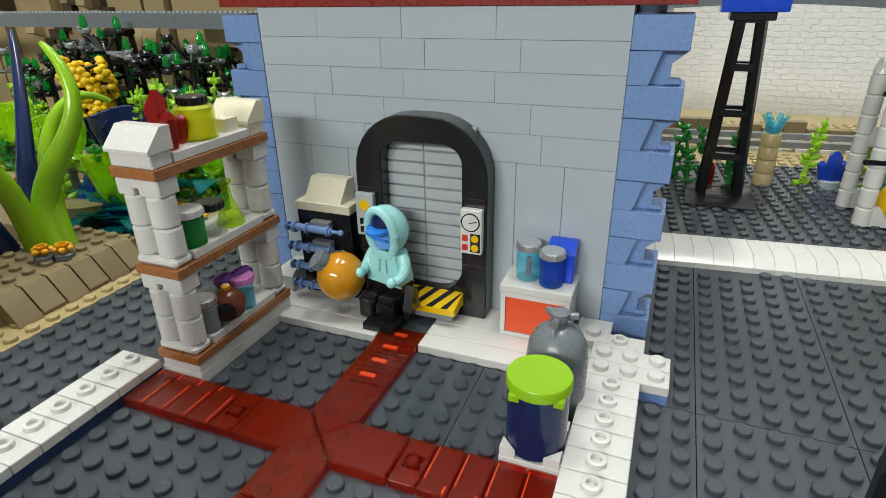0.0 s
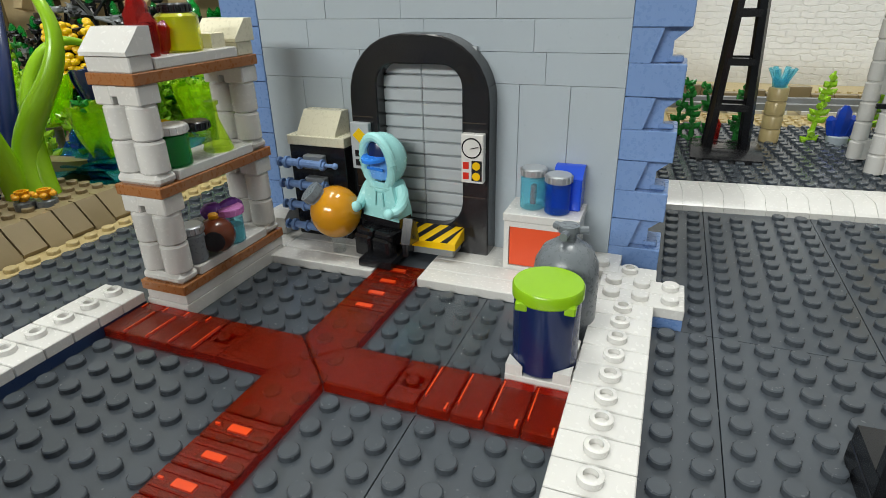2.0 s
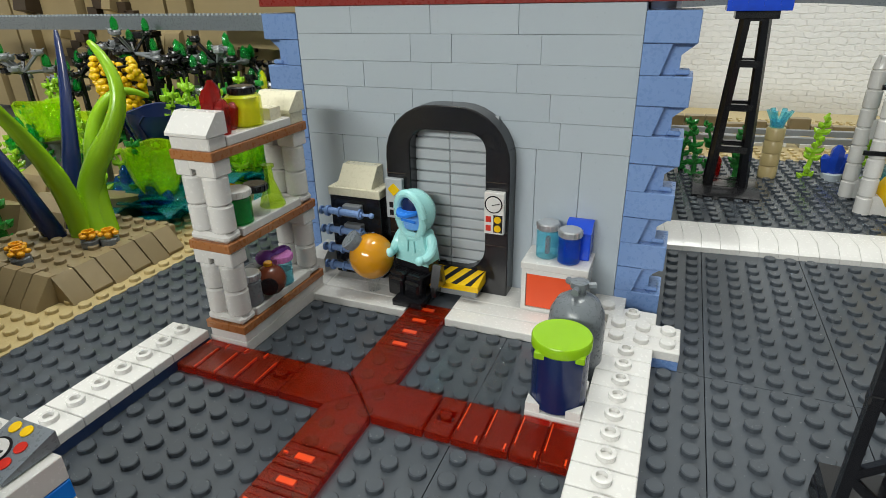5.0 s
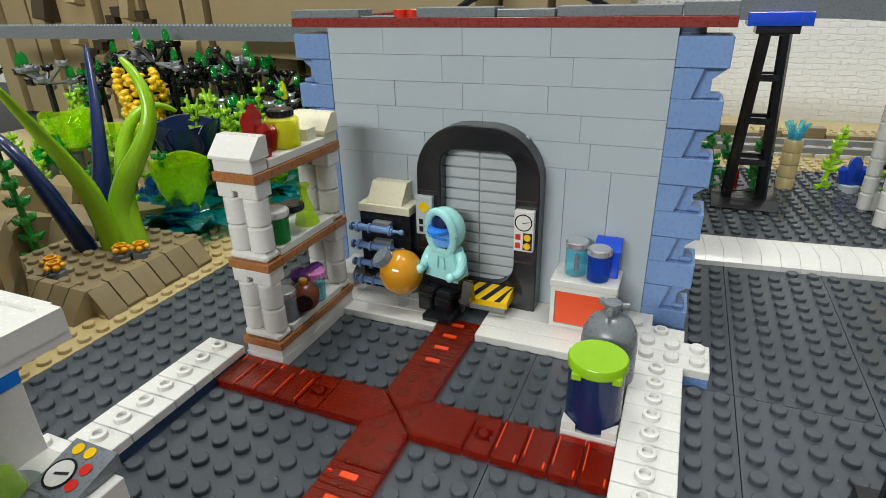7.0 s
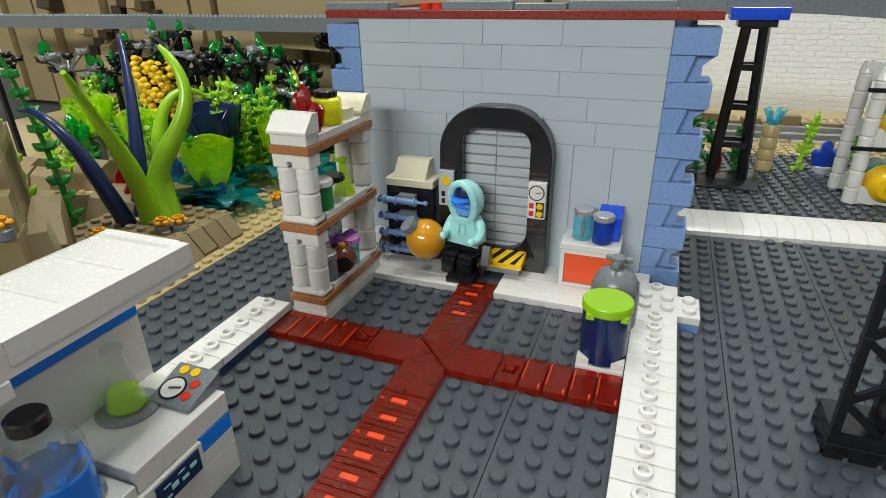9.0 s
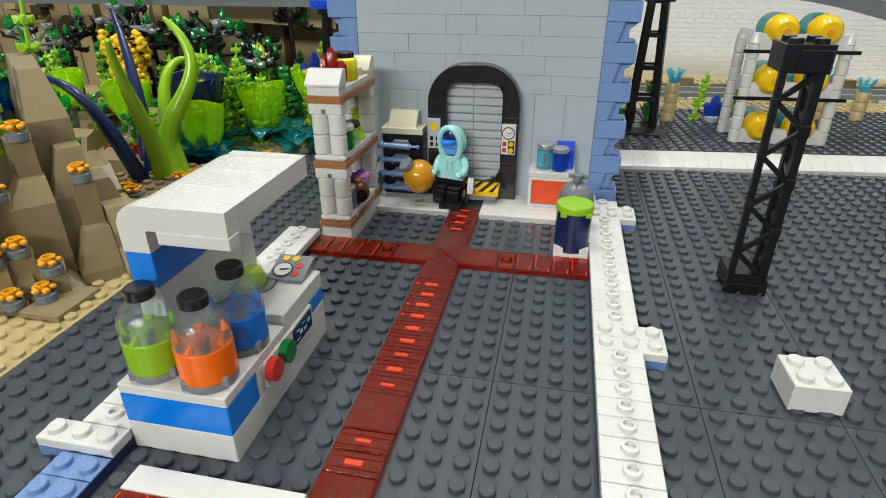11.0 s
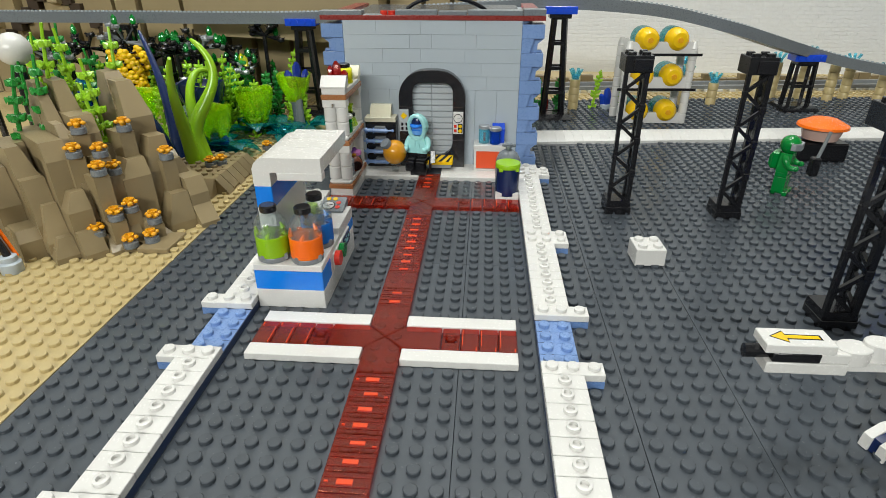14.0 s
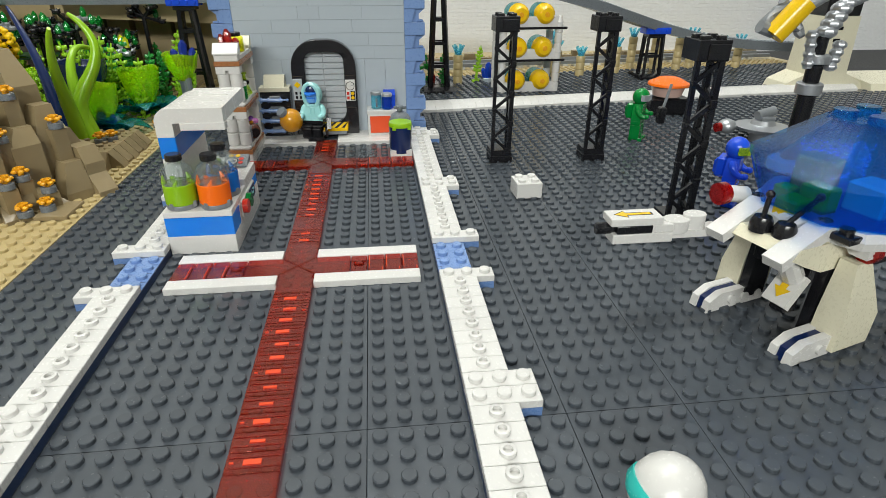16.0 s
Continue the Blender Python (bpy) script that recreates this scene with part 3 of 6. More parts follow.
def white_floor():
    f = thing("step", "white tiled threshold step before the door", "step", kind="structure")
    for x0, x1 in ((-6, -1), (1, 8)):
        for y0, y1, zt in ((25, 26, 0.4), (26, 27, 0.42), (27, 28.97, 0.42)):
            bm = B()
            box(bm, x0 + 0.02, x1 - 0.02, y0 + 0.01, y1 - 0.01, 0, zt, 0.03)
            part("white_tile", bm, WHITE, f)
    bm = B()
    box(bm, -8, -6, 25, 28.97, 0, 0.4, 0.03)
    part("white_tile", bm, WHITE, f)
    bm = B()
    box(bm, -1, 1, 26, 28.97, 0, 0.3, 0.03)
    part("dark_tile", bm, GREY, f)


white_floor()

# ---- loose things ----
def jar(name, label, x, y, z, r, h, glass, fill, lid_mat, level=0.6, lid_r=None, group=""):
    """A small round jar with its contents and lid."""
    j = thing(name, label, "jar", x, y, z, group=group)
    bm = B()
    lathe(bm, 0, 0, [(r * 0.85, 0), (r, 0.06), (r, h - 0.1), (r * 0.85, h)], 20)
    part("glass", bm, glass, j)
    if fill:
        bm = B()
        lathe(bm, 0, 0, [(r * 0.8, 0.05), (r * 0.88, 0.1), (r * 0.88, h * level)], 18)
        part("contents", bm, fill, j)
    bm = B()
    lr = lid_r or r
    cyl(bm, 0, 0, h, h + 0.32, lr, 20, 0.05)
    for k in range(16):
        a = 2 * math.pi * k / 16
        box(bm, lr * math.cos(a) - 0.025, lr * math.cos(a) + 0.025, lr * math.sin(a) - 0.025, lr * math.sin(a) + 0.025, h + 0.04, h + 0.26)
    part("lid", bm, lid_mat, j)
    return j


def flask(label, x, y, z, s=1.0, tint=C_LIME, fill=None):
    j = thing("flask", label, "flask", x, y, z)
    bm = B()
    lathe(bm, 0, 0, [(0.42 * s, 0), (0.46 * s, 0.06), (0.16 * s, 0.95 * s), (0.14 * s, 1.35 * s), (0.22 * s, 1.4 * s), (0.22 * s, 1.5 * s)], 16)
    part("glass", bm, tint, j)
    if fill:
        bm = B()
        lathe(bm, 0, 0, [(0.36 * s, 0.04), (0.4 * s, 0.08), (0.3 * s, 0.45 * s)], 14)
        part("contents", bm, fill, j)
    return j


# ---- shelf unit ----
def shelf():
    s = thing("shelf_unit", "white shelf unit with brown planks and rounded posts", "shelf", -7, 20, 0)
    bm = B()
    box(bm, -0.98, 0.98, 0.02, 5.98, 0.0, 0.55, 0.03)
    box(bm, -0.9, 0.98, 0.05, 5.95, 0.55, 0.95, 0.03)
    part("base", bm, WHITE, s)
    for z in (0.95, 4.68, 8.4):
        bm = B()
        box(bm, -1.02, 1.02, -0.02, 6.02, z, z + 0.38, 0.03)
        part("plank", bm, PLANK, s, "nougat brown plank")
        bm = B()
        box(bm, -0.9, 0.96, 1.0, 5.0, z + 0.38, z + 0.76, 0.04)
        part("shelf_board", bm, WHITE, s)
    for y in (0.0, 4.98):
        for z in (1.33, 5.06):
            bm = B()
            box(bm, -0.95, 0.95, y + 0.04, y + 0.97, z, z + 0.4, 0.14)
            part("post_foot", bm, WHITE, s)
            for sx in (-0.49, 0.49):
                for z0, z1 in ((0.4, 1.52), (1.54, 2.7)):
                    bm = B()
                    lathe(bm, sx, y + 0.5, [(0.42, z + z0), (0.49, z + z0 + 0.07), (0.49, z + z1 - 0.09), (0.42, z + z1)], 18)
                    part("post", bm, WHITE, s)
            bm = B()
            box(bm, -0.97, -0.2, y + 0.05, y + 0.97, z + 2.7, z + 3.33, 0.05)
            box(bm, 0.02, 0.97, y + 0.05, y + 0.97, z + 2.7, z + 3.33, 0.05)
            box(bm, -0.25, 0.1, y + 0.06, y + 0.95, z + 3.0, z + 3.33)
            part("post_head", bm, WHITE, s)
            bm = B()
            box(bm, -0.3, 0.3, y + 0.5, y + 0.9, z + 0.4, z + 3.0)
            part("post_core", bm, WHITE, s)
        bm = B()
        box(bm, -0.94, 0.94, y + 0.04, y + 0.96, 8.78, 9.3, 0.04)
        prism_x(bm, [(y - 0.06, 9.3), (y - 0.06, 9.42), (y + 0.62, 10.12), (y + 1.04, 10.12), (y + 1.04, 9.3)], -1.0, 1.0)
        part("cap", bm, WHITE if y < 1 else CREAM, s)


shelf()


def crystals(name, label, x, y, z, mat, spikes, s=1.0, cat="crystal"):
    c = thing(name, label, cat, x, y, z)
    for dx, dy, h, r, tx, ty in spikes:
        bm = B()
        a, b = Vector((dx * s, dy * s, 0)), Vector((dx * s + tx * s, dy * s + ty * s, h * s))
        q = (b - a).to_track_quat("Z", "Y")
        d = (b - a).length
        rs = [ring(bm, [a + q @ Vector((rr * s * math.cos(2 * math.pi * i / 6), rr * s * math.sin(2 * math.pi * i / 6), zz * d)) for i in range(6)])
              for rr, zz in ((r * 0.8, 0), (r, 0.25), (r * 0.95, 0.82), (r * 0.3, 1.0))]
        loft(bm, rs)
        part("spike", bm, mat, c)
    return c


def shelf_goods():
    crystals("crystal_cluster", "dark transparent red crystal cluster on the top shelf", -6.9, 21.6, 9.16, C_DRED,
             [(0, 0, 1.7, 0.3, -0.1, 0.05), (0.42, -0.2, 1.15, 0.27, 0.12, -0.05), (-0.4, 0.15, 1.35, 0.25, -0.2, 0.1), (0.1, 0.4, 0.9, 0.24, 0.1, 0.25)], 1.15)
    jar("jar", "round neon yellow jar with a black lid on the top shelf", -6.75, 23.0, 9.16, 0.72, 1.25, C_YEL, C_YEL, BLACK, 0.7, 0.52)
    bm = B()
    prism_x(bm, [(0, 0), (0, 0.5), (0.7, 0.5), (0.7, 0)], -0.8, 0.8)
    solid("yellow_slope", bm, CREAM, "pale cream slope brick at the end of the shelf", "brick", -7.1, 24.0, 9.16)
    jar("jar", "green jar with a white lid on the middle shelf", -6.55, 21.5, 5.44, 0.55, 1.15, C_GREEN, GREEN, WHITE, 0.95, 0.58, "jars on the shelf")
    jar("jar", "clear jar with a black lid on the middle shelf", -6.5, 22.6, 5.44, 0.5, 1.05, C_CLEAR, None, BLACK, 0.5, 0.52, "jars on the shelf")
    flask("transparent yellow-green flask on the middle shelf", -6.6, 23.7, 5.44, 1.25)
    bm = B()
    tube(bm, bez([(-0.5, -0.5, 0.35), (0, 0, 0.75), (0.5, 0.6, 0.3)], 8), [0.08, 0.17, 0.22, 0.24, 0.25, 0.24, 0.2, 0.14, 0.06], 8)
    solid("banana", bm, YELLOW, "small yellow plastic banana on the shelf", "toy fruit", -7.2, 21.7, 6.2)
    jar("jar", "grey transparent jar with a pale lid on the lowest shelf", -6.55, 21.4, 1.71, 0.48, 1.15, MIDGREY, None, CHROME, 0.5, 0.48, "jars on the shelf")
    j = thing("bottle", "reddish brown round bottle with a black oval on the shelf", "bottle", -6.25, 22.35, 1.71)
    bm = B()
    ball(bm, 0, 0, 0.72, 0.72, 1.0)
    lathe(bm, 0, 0, [(0.3, 1.05), (0.22, 1.25), (0.25, 1.4)], 14)
    part("body", bm, REDBROWN, j)
    bm = B()
    rod(bm, (0.36, -0.56, 0.7), (0.4, -0.62, 0.7), 0.4, 16)
    part("oval", bm, BLACK, j)
    bm = B()
    cyl(bm, 0, 0, 1.4, 1.6, 0.2, 12)
    part("stopper", bm, AMBER, j)
    jar("jar", "cyan jar with a pink lid on the lowest shelf", -6.4, 23.4, 1.71, 0.48, 1.2, C_CYAN, AQUA, PINK, 0.6, 0.55, "jars on the shelf")
    bm = B()
    ball(bm, 0, 0, 0.3, 0.45, 0.8)
    tube(bm, bez([(0.2, 0.1, 0.3), (0.5, 0.7, 0.7), (0.3, 1.2, 0.2)], 6), [0.2] * 7, 8)
    solid("purple_cup", bm, PURPLE, "purple rounded cup on the lowest shelf", "cup", -6.9, 23.0, 2.8)
    bm = B()
    cyl(bm, 0, 0, 0, 1.1, 0.5)
    solid("box_stack", bm, MIDGREY, "grey round canister behind the bottles", "canister", -7.2, 22.6, 1.71)


shelf_goods()


# ---- counter with the jars ----
def counter():
    c = thing("counter", "white and bright blue toy laboratory counter with a canopy", "counter", -8, 3, 0)
    for x0, x1, y0, y1, z0, z1, m, n in (
            (0, 4, 0, 8.0, 0, 1.2, WHITE, "plinth"), (0, 4, 0, 1.9, 1.2, 2.4, BLUE, "blue_band"), (0, 4, 1.92, 5.6, 1.2, 2.4, WHITE, "body"),
            (0, 4, 5.62, 8.0, 1.2, 1.75, WHITE, "body"), (0, 4.0, 6.6, 8.0, 1.77, 2.4, BLUE, "blue_band"), (0, 4, 5.62, 6.58, 1.77, 2.4, WHITE, "body"),
            (0, 4, 0, 4.3, 2.42, 2.8, WHITE, "top_plate"), (0, 4, 4.32, 8.0, 2.42, 3.2, WHITE, "top_plate"),
            (0, 1, 1.9, 8, 2.82, 5.5, WHITE, "back_wall"), (0, 1.02, 1.88, 8, 5.52, 6.8, BLUE, "blue_band"),
            (3.9, 4.08, 2.4, 6.6, 1.3, 2.36, WHITE, "front_panel")):
        bm = B()
        box(bm, x0 + 0.01, x1 - 0.01, y0 + 0.01, y1 - 0.01, z0, z1, 0.03)
        part(n, bm, m, c)
    bm = B()
    prof = [(0.0, 6.82), (1.0, 6.82), (1.0, 7.6), (1.1, 7.65), (3.95, 7.65), (3.95, 8.5), (0.75, 8.5), (0.42, 8.42), (0.16, 8.2), (0.0, 7.85)]
    prism_y(bm, prof, 1.9, 2.6)
    prism_y(bm, [(x, z - (0.12 if z > 8.4 else 0)) for x, z in prof], 2.6, 7.9)
    box(bm, 3.55, 3.97, 2.62, 7.88, 7.9, 8.5)
    box(bm, 0.8, 3.54, 7.6, 7.95, 8.2, 8.49)
    for y in (4.3, 6.1):
        box(bm, 0.8, 3.6, y, y + 0.1, 8.3, 8.43)
    part("canopy", bm, WHITE, c)
    bm = B()
    box(bm, 1.4, 3.98, 1.86, 2.5, 7.2, 7.65, 0.03)
    part("canopy_lip", bm, WHITE, c)
    for y, m, n in ((2.75, RED, "red_button"), (3.85, GREEN, "green_button")):
        bm = B()
        rod(bm, (4.08, y, 1.95), (4.4, y, 1.95), 0.46, 20)
        part(n, bm, m, c)
    bm = B()
    box(bm, 4.0, 4.12, 4.7, 6.4, 1.45, 2.25, 0.02)
    sc = part("screen", bm, NAVY, c, "dark screen with pale marks")
    for y, z, h in ((4.9, 1.6, 0.12), (5.2, 1.75, 0.3), (5.6, 1.7, 0.22), (5.95, 1.85, 0.25), (4.95, 2.0, 0.08), (5.5, 2.05, 0.07)):
        bm = B()
        box(bm, 4.12, 4.13, y, y + 0.26, z, z + h * 0.6)
        part("mark", bm, AQUA, sc)
    bm = B()
    prism_x(bm, [(6.7, 3.25), (6.7, 3.35), (8.2, 3.75), (8.2, 3.25)], 2.1, 3.7)
    t = part("gauge_tile", bm, MIDGREY, c, "grey sloped tile printed with a gauge")
    tilt = Matrix.Rotation(math.atan2(0.4, 1.5), 4, "X")

    def on(x, y):
        return (x, y, 3.36 + (y - 6.7) * 0.2667)
    for r, m, n, dz in ((0.45, BLACK, "gauge_rim", 0.0), (0.38, WHITE, "gauge_face", 0.015)):
        bm = B()
        p = on(2.62, 7.25)
        lathe(bm, p[0], p[1], [(r, 0), (r, 0.02)], 20, tilt)
        bmesh.ops.translate(bm, vec=(0, 0, p[2] + dz), verts=bm.verts)
        part(n, bm, m, t)
    bm = B()
    a, b2 = Vector(on(2.5, 7.2)), Vector(on(2.9, 7.3))
    bar(bm, a + Vector((0, 0, 0.045)), b2 + Vector((0, 0, 0.045)), 0.07, 0.03)
    part("needle", bm, BLACK, t)
    for x, y, m, n in ((3.25, 7.1, RED, "red_button"), (3.25, 7.55, RED, "red_button"), (2.5, 7.95, YELLOW, "yellow_button"), (2.95, 7.95, YELLOW, "yellow_button")):
        bm = B()
        p = on(x, y)
        lathe(bm, p[0], p[1], [(0.17, 0), (0.17, 0.03)], 12, tilt)
        bmesh.ops.translate(bm, vec=(0, 0, p[2]), verts=bm.verts)
        part(n, bm, m, t)
    bm = B()
    cyl(bm, 1.7, 6.3, 3.2, 3.3, 0.95)
    part("round_tile", bm, GUN, c)


counter()
flask("clear flask of yellow-green liquid on the counter", -6.3, 9.3, 3.3, 1.45, C_CLEAR, C_LIME)


def big_jar(label, x, y, liquid):
    j = thing("storage_jar", label, "jar", x, y, 2.8, 20, "storage jars on the counter")
    bm = B()
    lathe(bm, 0, 0, [(0.9, 0), (0.93, 0.05), (0.93, 0.25), (0.9, 0.3)], 24)
    for k in range(4):
        a = math.pi / 4 + k * math.pi / 2
        box(bm, 0.88 * math.cos(a) - 0.13, 0.88 * math.cos(a) + 0.13, 0.88 * math.sin(a) - 0.13, 0.88 * math.sin(a) + 0.13, 0.1, 0.48, 0.03)
    part("base", bm, GUN, j)
    bm = B()
    lathe(bm, 0, 0, [(0.9, 0.3), (0.94, 0.35), (0.94, 1.5), (0.9, 1.55)], 28)
    part("liquid", bm, liquid, j)
    bm = B()
    prof = [(0.95, 1.56), (0.95, 1.95), (0.9, 2.25), (0.74, 2.55), (0.52, 2.75), (0.4, 2.82), (0.38, 2.95), (0.3, 2.95), (0.32, 2.75), (0.45, 2.68), (0.66, 2.48), (0.82, 2.2), (0.87, 1.95), (0.87, 1.56)]
    lathe(bm, 0, 0, prof, 28)
    part("dome", bm, C_CLEAR, j, "clear dome")
    for k in range(10):
        bm = B()
        a = 2 * math.pi * k / 10
        rod(bm, (0.8 * math.cos(a), 0.8 * math.sin(a), 1.56), (0.8 * math.cos(a + 0.2), 0.8 * math.sin(a + 0.2), 1.56 + 0.15 + 0.2 * (k % 3)), 0.16, 6, 0.05)
        part("splash", bm, liquid if k % 2 else C_CLEAR, j)
    bm = B()
    cyl(bm, 0, 0, 2.9, 3.3, 0.47, 20, 0.06)
    part("lid", bm, BLACK, j)


big_jar("clear domed jar with lime green filling and black lid", -7.05, 4.05, LIME)
big_jar("clear domed jar with orange filling and black lid", -5.05, 3.95, plastic("orange_filling", (0.95, 0.16, 0.005), 0.18))
big_jar("clear domed jar with blue filling and black lid", -4.95, 5.95, plastic("blue_filling", (0.005, 0.17, 0.66), 0.18))


# ---- around the door ----
def syringe_rack():
    r = thing("syringe_rack", "black rack with blue syringes and white sloped top", "rack", -4.75, 28.02, 0.42)
    bm = B()
    box(bm, -1.45, 1.4, -0.4, 0.95, 0, 4.3, 0.03)
    part("body", bm, BLACK, r)
    bm = B()
    box(bm, -1.5, 1.42, -0.45, 0.95, 4.32, 4.75, 0.03)
    prism_x(bm, [(-0.35, 4.75), (-0.3, 4.9), (0.4, 5.75), (0.95, 5.75), (0.95, 4.75)], -1.0, 0.95)
    part("cap", bm, CREAM, r)
    for z in (3.65, 2.65, 1.65, 0.65):
        bm = B()
        box(bm, -0.55, 0.45, -0.8, -0.4, z - 0.3, z + 0.32, 0.04)
        part("clip", bm, GUN, r)
        bm = B()
        rod(bm, (-1.2, -0.95, z + 0.02), (0.7, -0.95, z - 0.02), 0.17, 10)
        rod(bm, (0.7, -0.95, z), (1.15, -0.95, z), 0.08, 8)
        ball(bm, 1.18, -0.95, z, 0.14)
        rod(bm, (-1.35, -0.95, z), (-1.2, -0.95, z), 0.28, 12)
        rod(bm, (-1.6, -0.95, z), (-1.35, -0.95, z), 0.09, 8)
        rod(bm, (-1.7, -0.95, z), (-1.6, -0.95, z), 0.22, 12)
        for x in (-0.65, 0.5):
            rod(bm, (x, -0.95, z), (x + 0.1, -0.95, z), 0.26, 12)
        part("syringe", bm, PBLUE, r, "medium blue syringe")


syringe_rack()


def figure(name, label, x, y, z, rz, mats, sit=False, hood=False, pack=True):
    """A toy figure as one plain shape: slots are legs, torso, head, cap."""
    bm = B()
    slot = bm.faces.layers.int.new("slot")

    def done(i):
        for f in bm.faces:
            if f[slot] == 0:
                f.material_index, f[slot] = i, 1
    if sit:
        for sx in (-0.5, 0.5):
            box(bm, sx - 0.44, sx + 0.44, -1.1, 0.45, 0.45, 1.15, 0.1)
            box(bm, sx - 0.44, sx + 0.44, -1.25, -0.55, -0.1, 0.9, 0.1)
    else:
        for sx in (-0.5, 0.5):
            box(bm, sx - 0.46, sx + 0.46, -0.5, 0.45, 0, 1.6, 0.06)
            box(bm, sx - 0.46, sx + 0.46, -0.8, 0.45, 0, 0.35, 0.06)
    box(bm, -0.98, 0.98, -0.45, 0.45, 1.15 if sit else 1.6, 1.65 if sit else 2.0, 0.05)
    done(0)
    b0 = 1.5 if sit else 2.0
    rs = [ring(bm, [(sx * w, sy * d, h) for sx, sy in ((-1, -1), (1, -1), (1, 1), (-1, 1))]) for w, d, h in ((0.98, 0.46, b0), (0.95, 0.46, b0 + 0.4), (0.68, 0.44, b0 + 1.5), (0.6, 0.4, b0 + 1.6))]
    loft(bm, rs)
    for sx in (-1, 1):
        tube(bm, bez([(sx * 0.75, 0, b0 + 1.4), (sx * 1.12, -0.05, b0 + 1.0), (sx * 1.1, -0.35, b0 + 0.45), (sx * 0.92, -0.85, b0 + 0.5)], 8), [0.24, 0.27, 0.27, 0.26, 0.25, 0.24, 0.23, 0.22, 0.21], 10)
        ball(bm, sx * 0.9, -0.98, b0 + 0.52, 0.23)
    if pack:
        box(bm, -0.7, 0.7, 0.45, 1.15, b0 + 0.1, b0 + 1.6, 0.15)
        box(bm, -0.45, 0.45, 1.1, 1.3, b0 + 0.3, b0 + 1.3, 0.08)
    done(1)
    h0 = b0 + 1.65
    lathe(bm, 0, 0, [(0.4, h0), (0.58, h0 + 0.12), (0.62, h0 + 0.4), (0.6, h0 + 0.9), (0.4, h0 + 1.15)], 18)
    done(2)
    if hood:
        rim = []
        for k in range(25):
            a = 2 * math.pi * k / 24
            w = 0.74 if math.sin(a) > -0.4 else 0.74 - 0.16 * (-math.sin(a) - 0.4)
            rim.append(Vector((w * math.cos(a), -0.42 - 0.14 * math.sin(a), h0 + 0.78 + (1.1 if math.sin(a) > 0 else 1.2) * math.sin(a))))
        tube(bm, rim, [0.2] * 25, 10)
        shell = []
        for w, back, top, low in ((0.82, -0.42, 1.18, 1.24), (0.95, -0.1, 1.22, 1.1), (0.94, 0.25, 1.12, 1.0), (0.75, 0.6, 0.85, 0.8), (0.35, 0.82, 0.4, 0.4)):
            shell.append(ring(bm, [(w * math.cos(2 * math.pi * k / 20), back - (0.14 * math.sin(2 * math.pi * k / 20) if back < -0.3 else 0), h0 + 0.78 + (top if k <= 10 else low) * math.sin(2 * math.pi * k / 20)) for k in range(20)]))
        for a, b in zip(shell, shell[1:]):
            for k in range(20):
                bm.faces.new((a[k], a[(k + 1) % 20], b[(k + 1) % 20], b[k]))
        bm.faces.new(shell[-1])
        box(bm, -0.72, 0.72, -0.5, 0.42, b0 + 1.2, b0 + 1.6, 0.18)
        for sx in (-0.16, 0.18):
            rod(bm, (sx, -0.5, b0 + 1.2), (sx * 1.3, -0.52, b0 + 0.6), 0.05, 6)
        done(1)
        lathe(bm, 0, -0.1, [(0.62, h0 + 1.05), (0.62, h0 + 1.3), (0.5, h0 + 1.62), (0.1, h0 + 1.75)], 18)
        done(4)
        brim = [(0.62 * math.cos(math.pi * k / 10), -0.3 - 0.85 * math.sin(math.pi * k / 10)) for k in range(11)]
        loft(bm, [ring(bm, [(bx, by, h0 + dz + 0.16 * by) for bx, by in brim]) for dz in (1.08, 1.2)])
        lathe(bm, 0, -0.1, [(0.64, h0 + 0.98), (0.64, h0 + 1.12)], 18)
        box(bm, -0.42, 0.42, -0.66, -0.56, h0 + 0.5, h0 + 0.62, 0.03)
        done(3)
    else:
        ball(bm, 0, 0.02, h0 + 0.6, 0.82, 1.0, 20)
        done(1)
        prism(bm, [(-0.8, -0.2), (-0.86, -0.2), (-0.8, -0.55), (-0.45, -0.9), (0.45, -0.9), (0.8, -0.55), (0.86, -0.2), (0.8, -0.2), (0.5, -0.5), (-0.5, -0.5)], h0 + 0.3, h0 + 0.85)
        done(3)
    return solid(name, bm, mats, label, "toy figure", x, y, z, rz)


figure("toy_figure", "seated toy figure in pale aqua hood and blue cap", -1.15, 27.05, 0.62, -14, [BLACK, AQUA, FACE, SKY, NAVY], True, True, False)


def seat():
    bm = B()
    prism_x(bm, [(25.3, 0.0), (25.3, 0.3), (26.5, 0.32), (28.4, 0.32), (28.4, 0.0)], -1.75, -0.25)
    box(bm, -0.15, 0.1, 26.2, 27.4, 0.2, 1.2, 0.04)
    prism_x(bm, [(25.6, 1.1), (26.0, 2.1), (26.3, 2.0), (26.6, 0.9)], 0.1, 0.5)
    solid("seat_board", bm, BLACK, "black toy seat board under the hooded figure", "seat", 0, 0, 0.42)


seat()


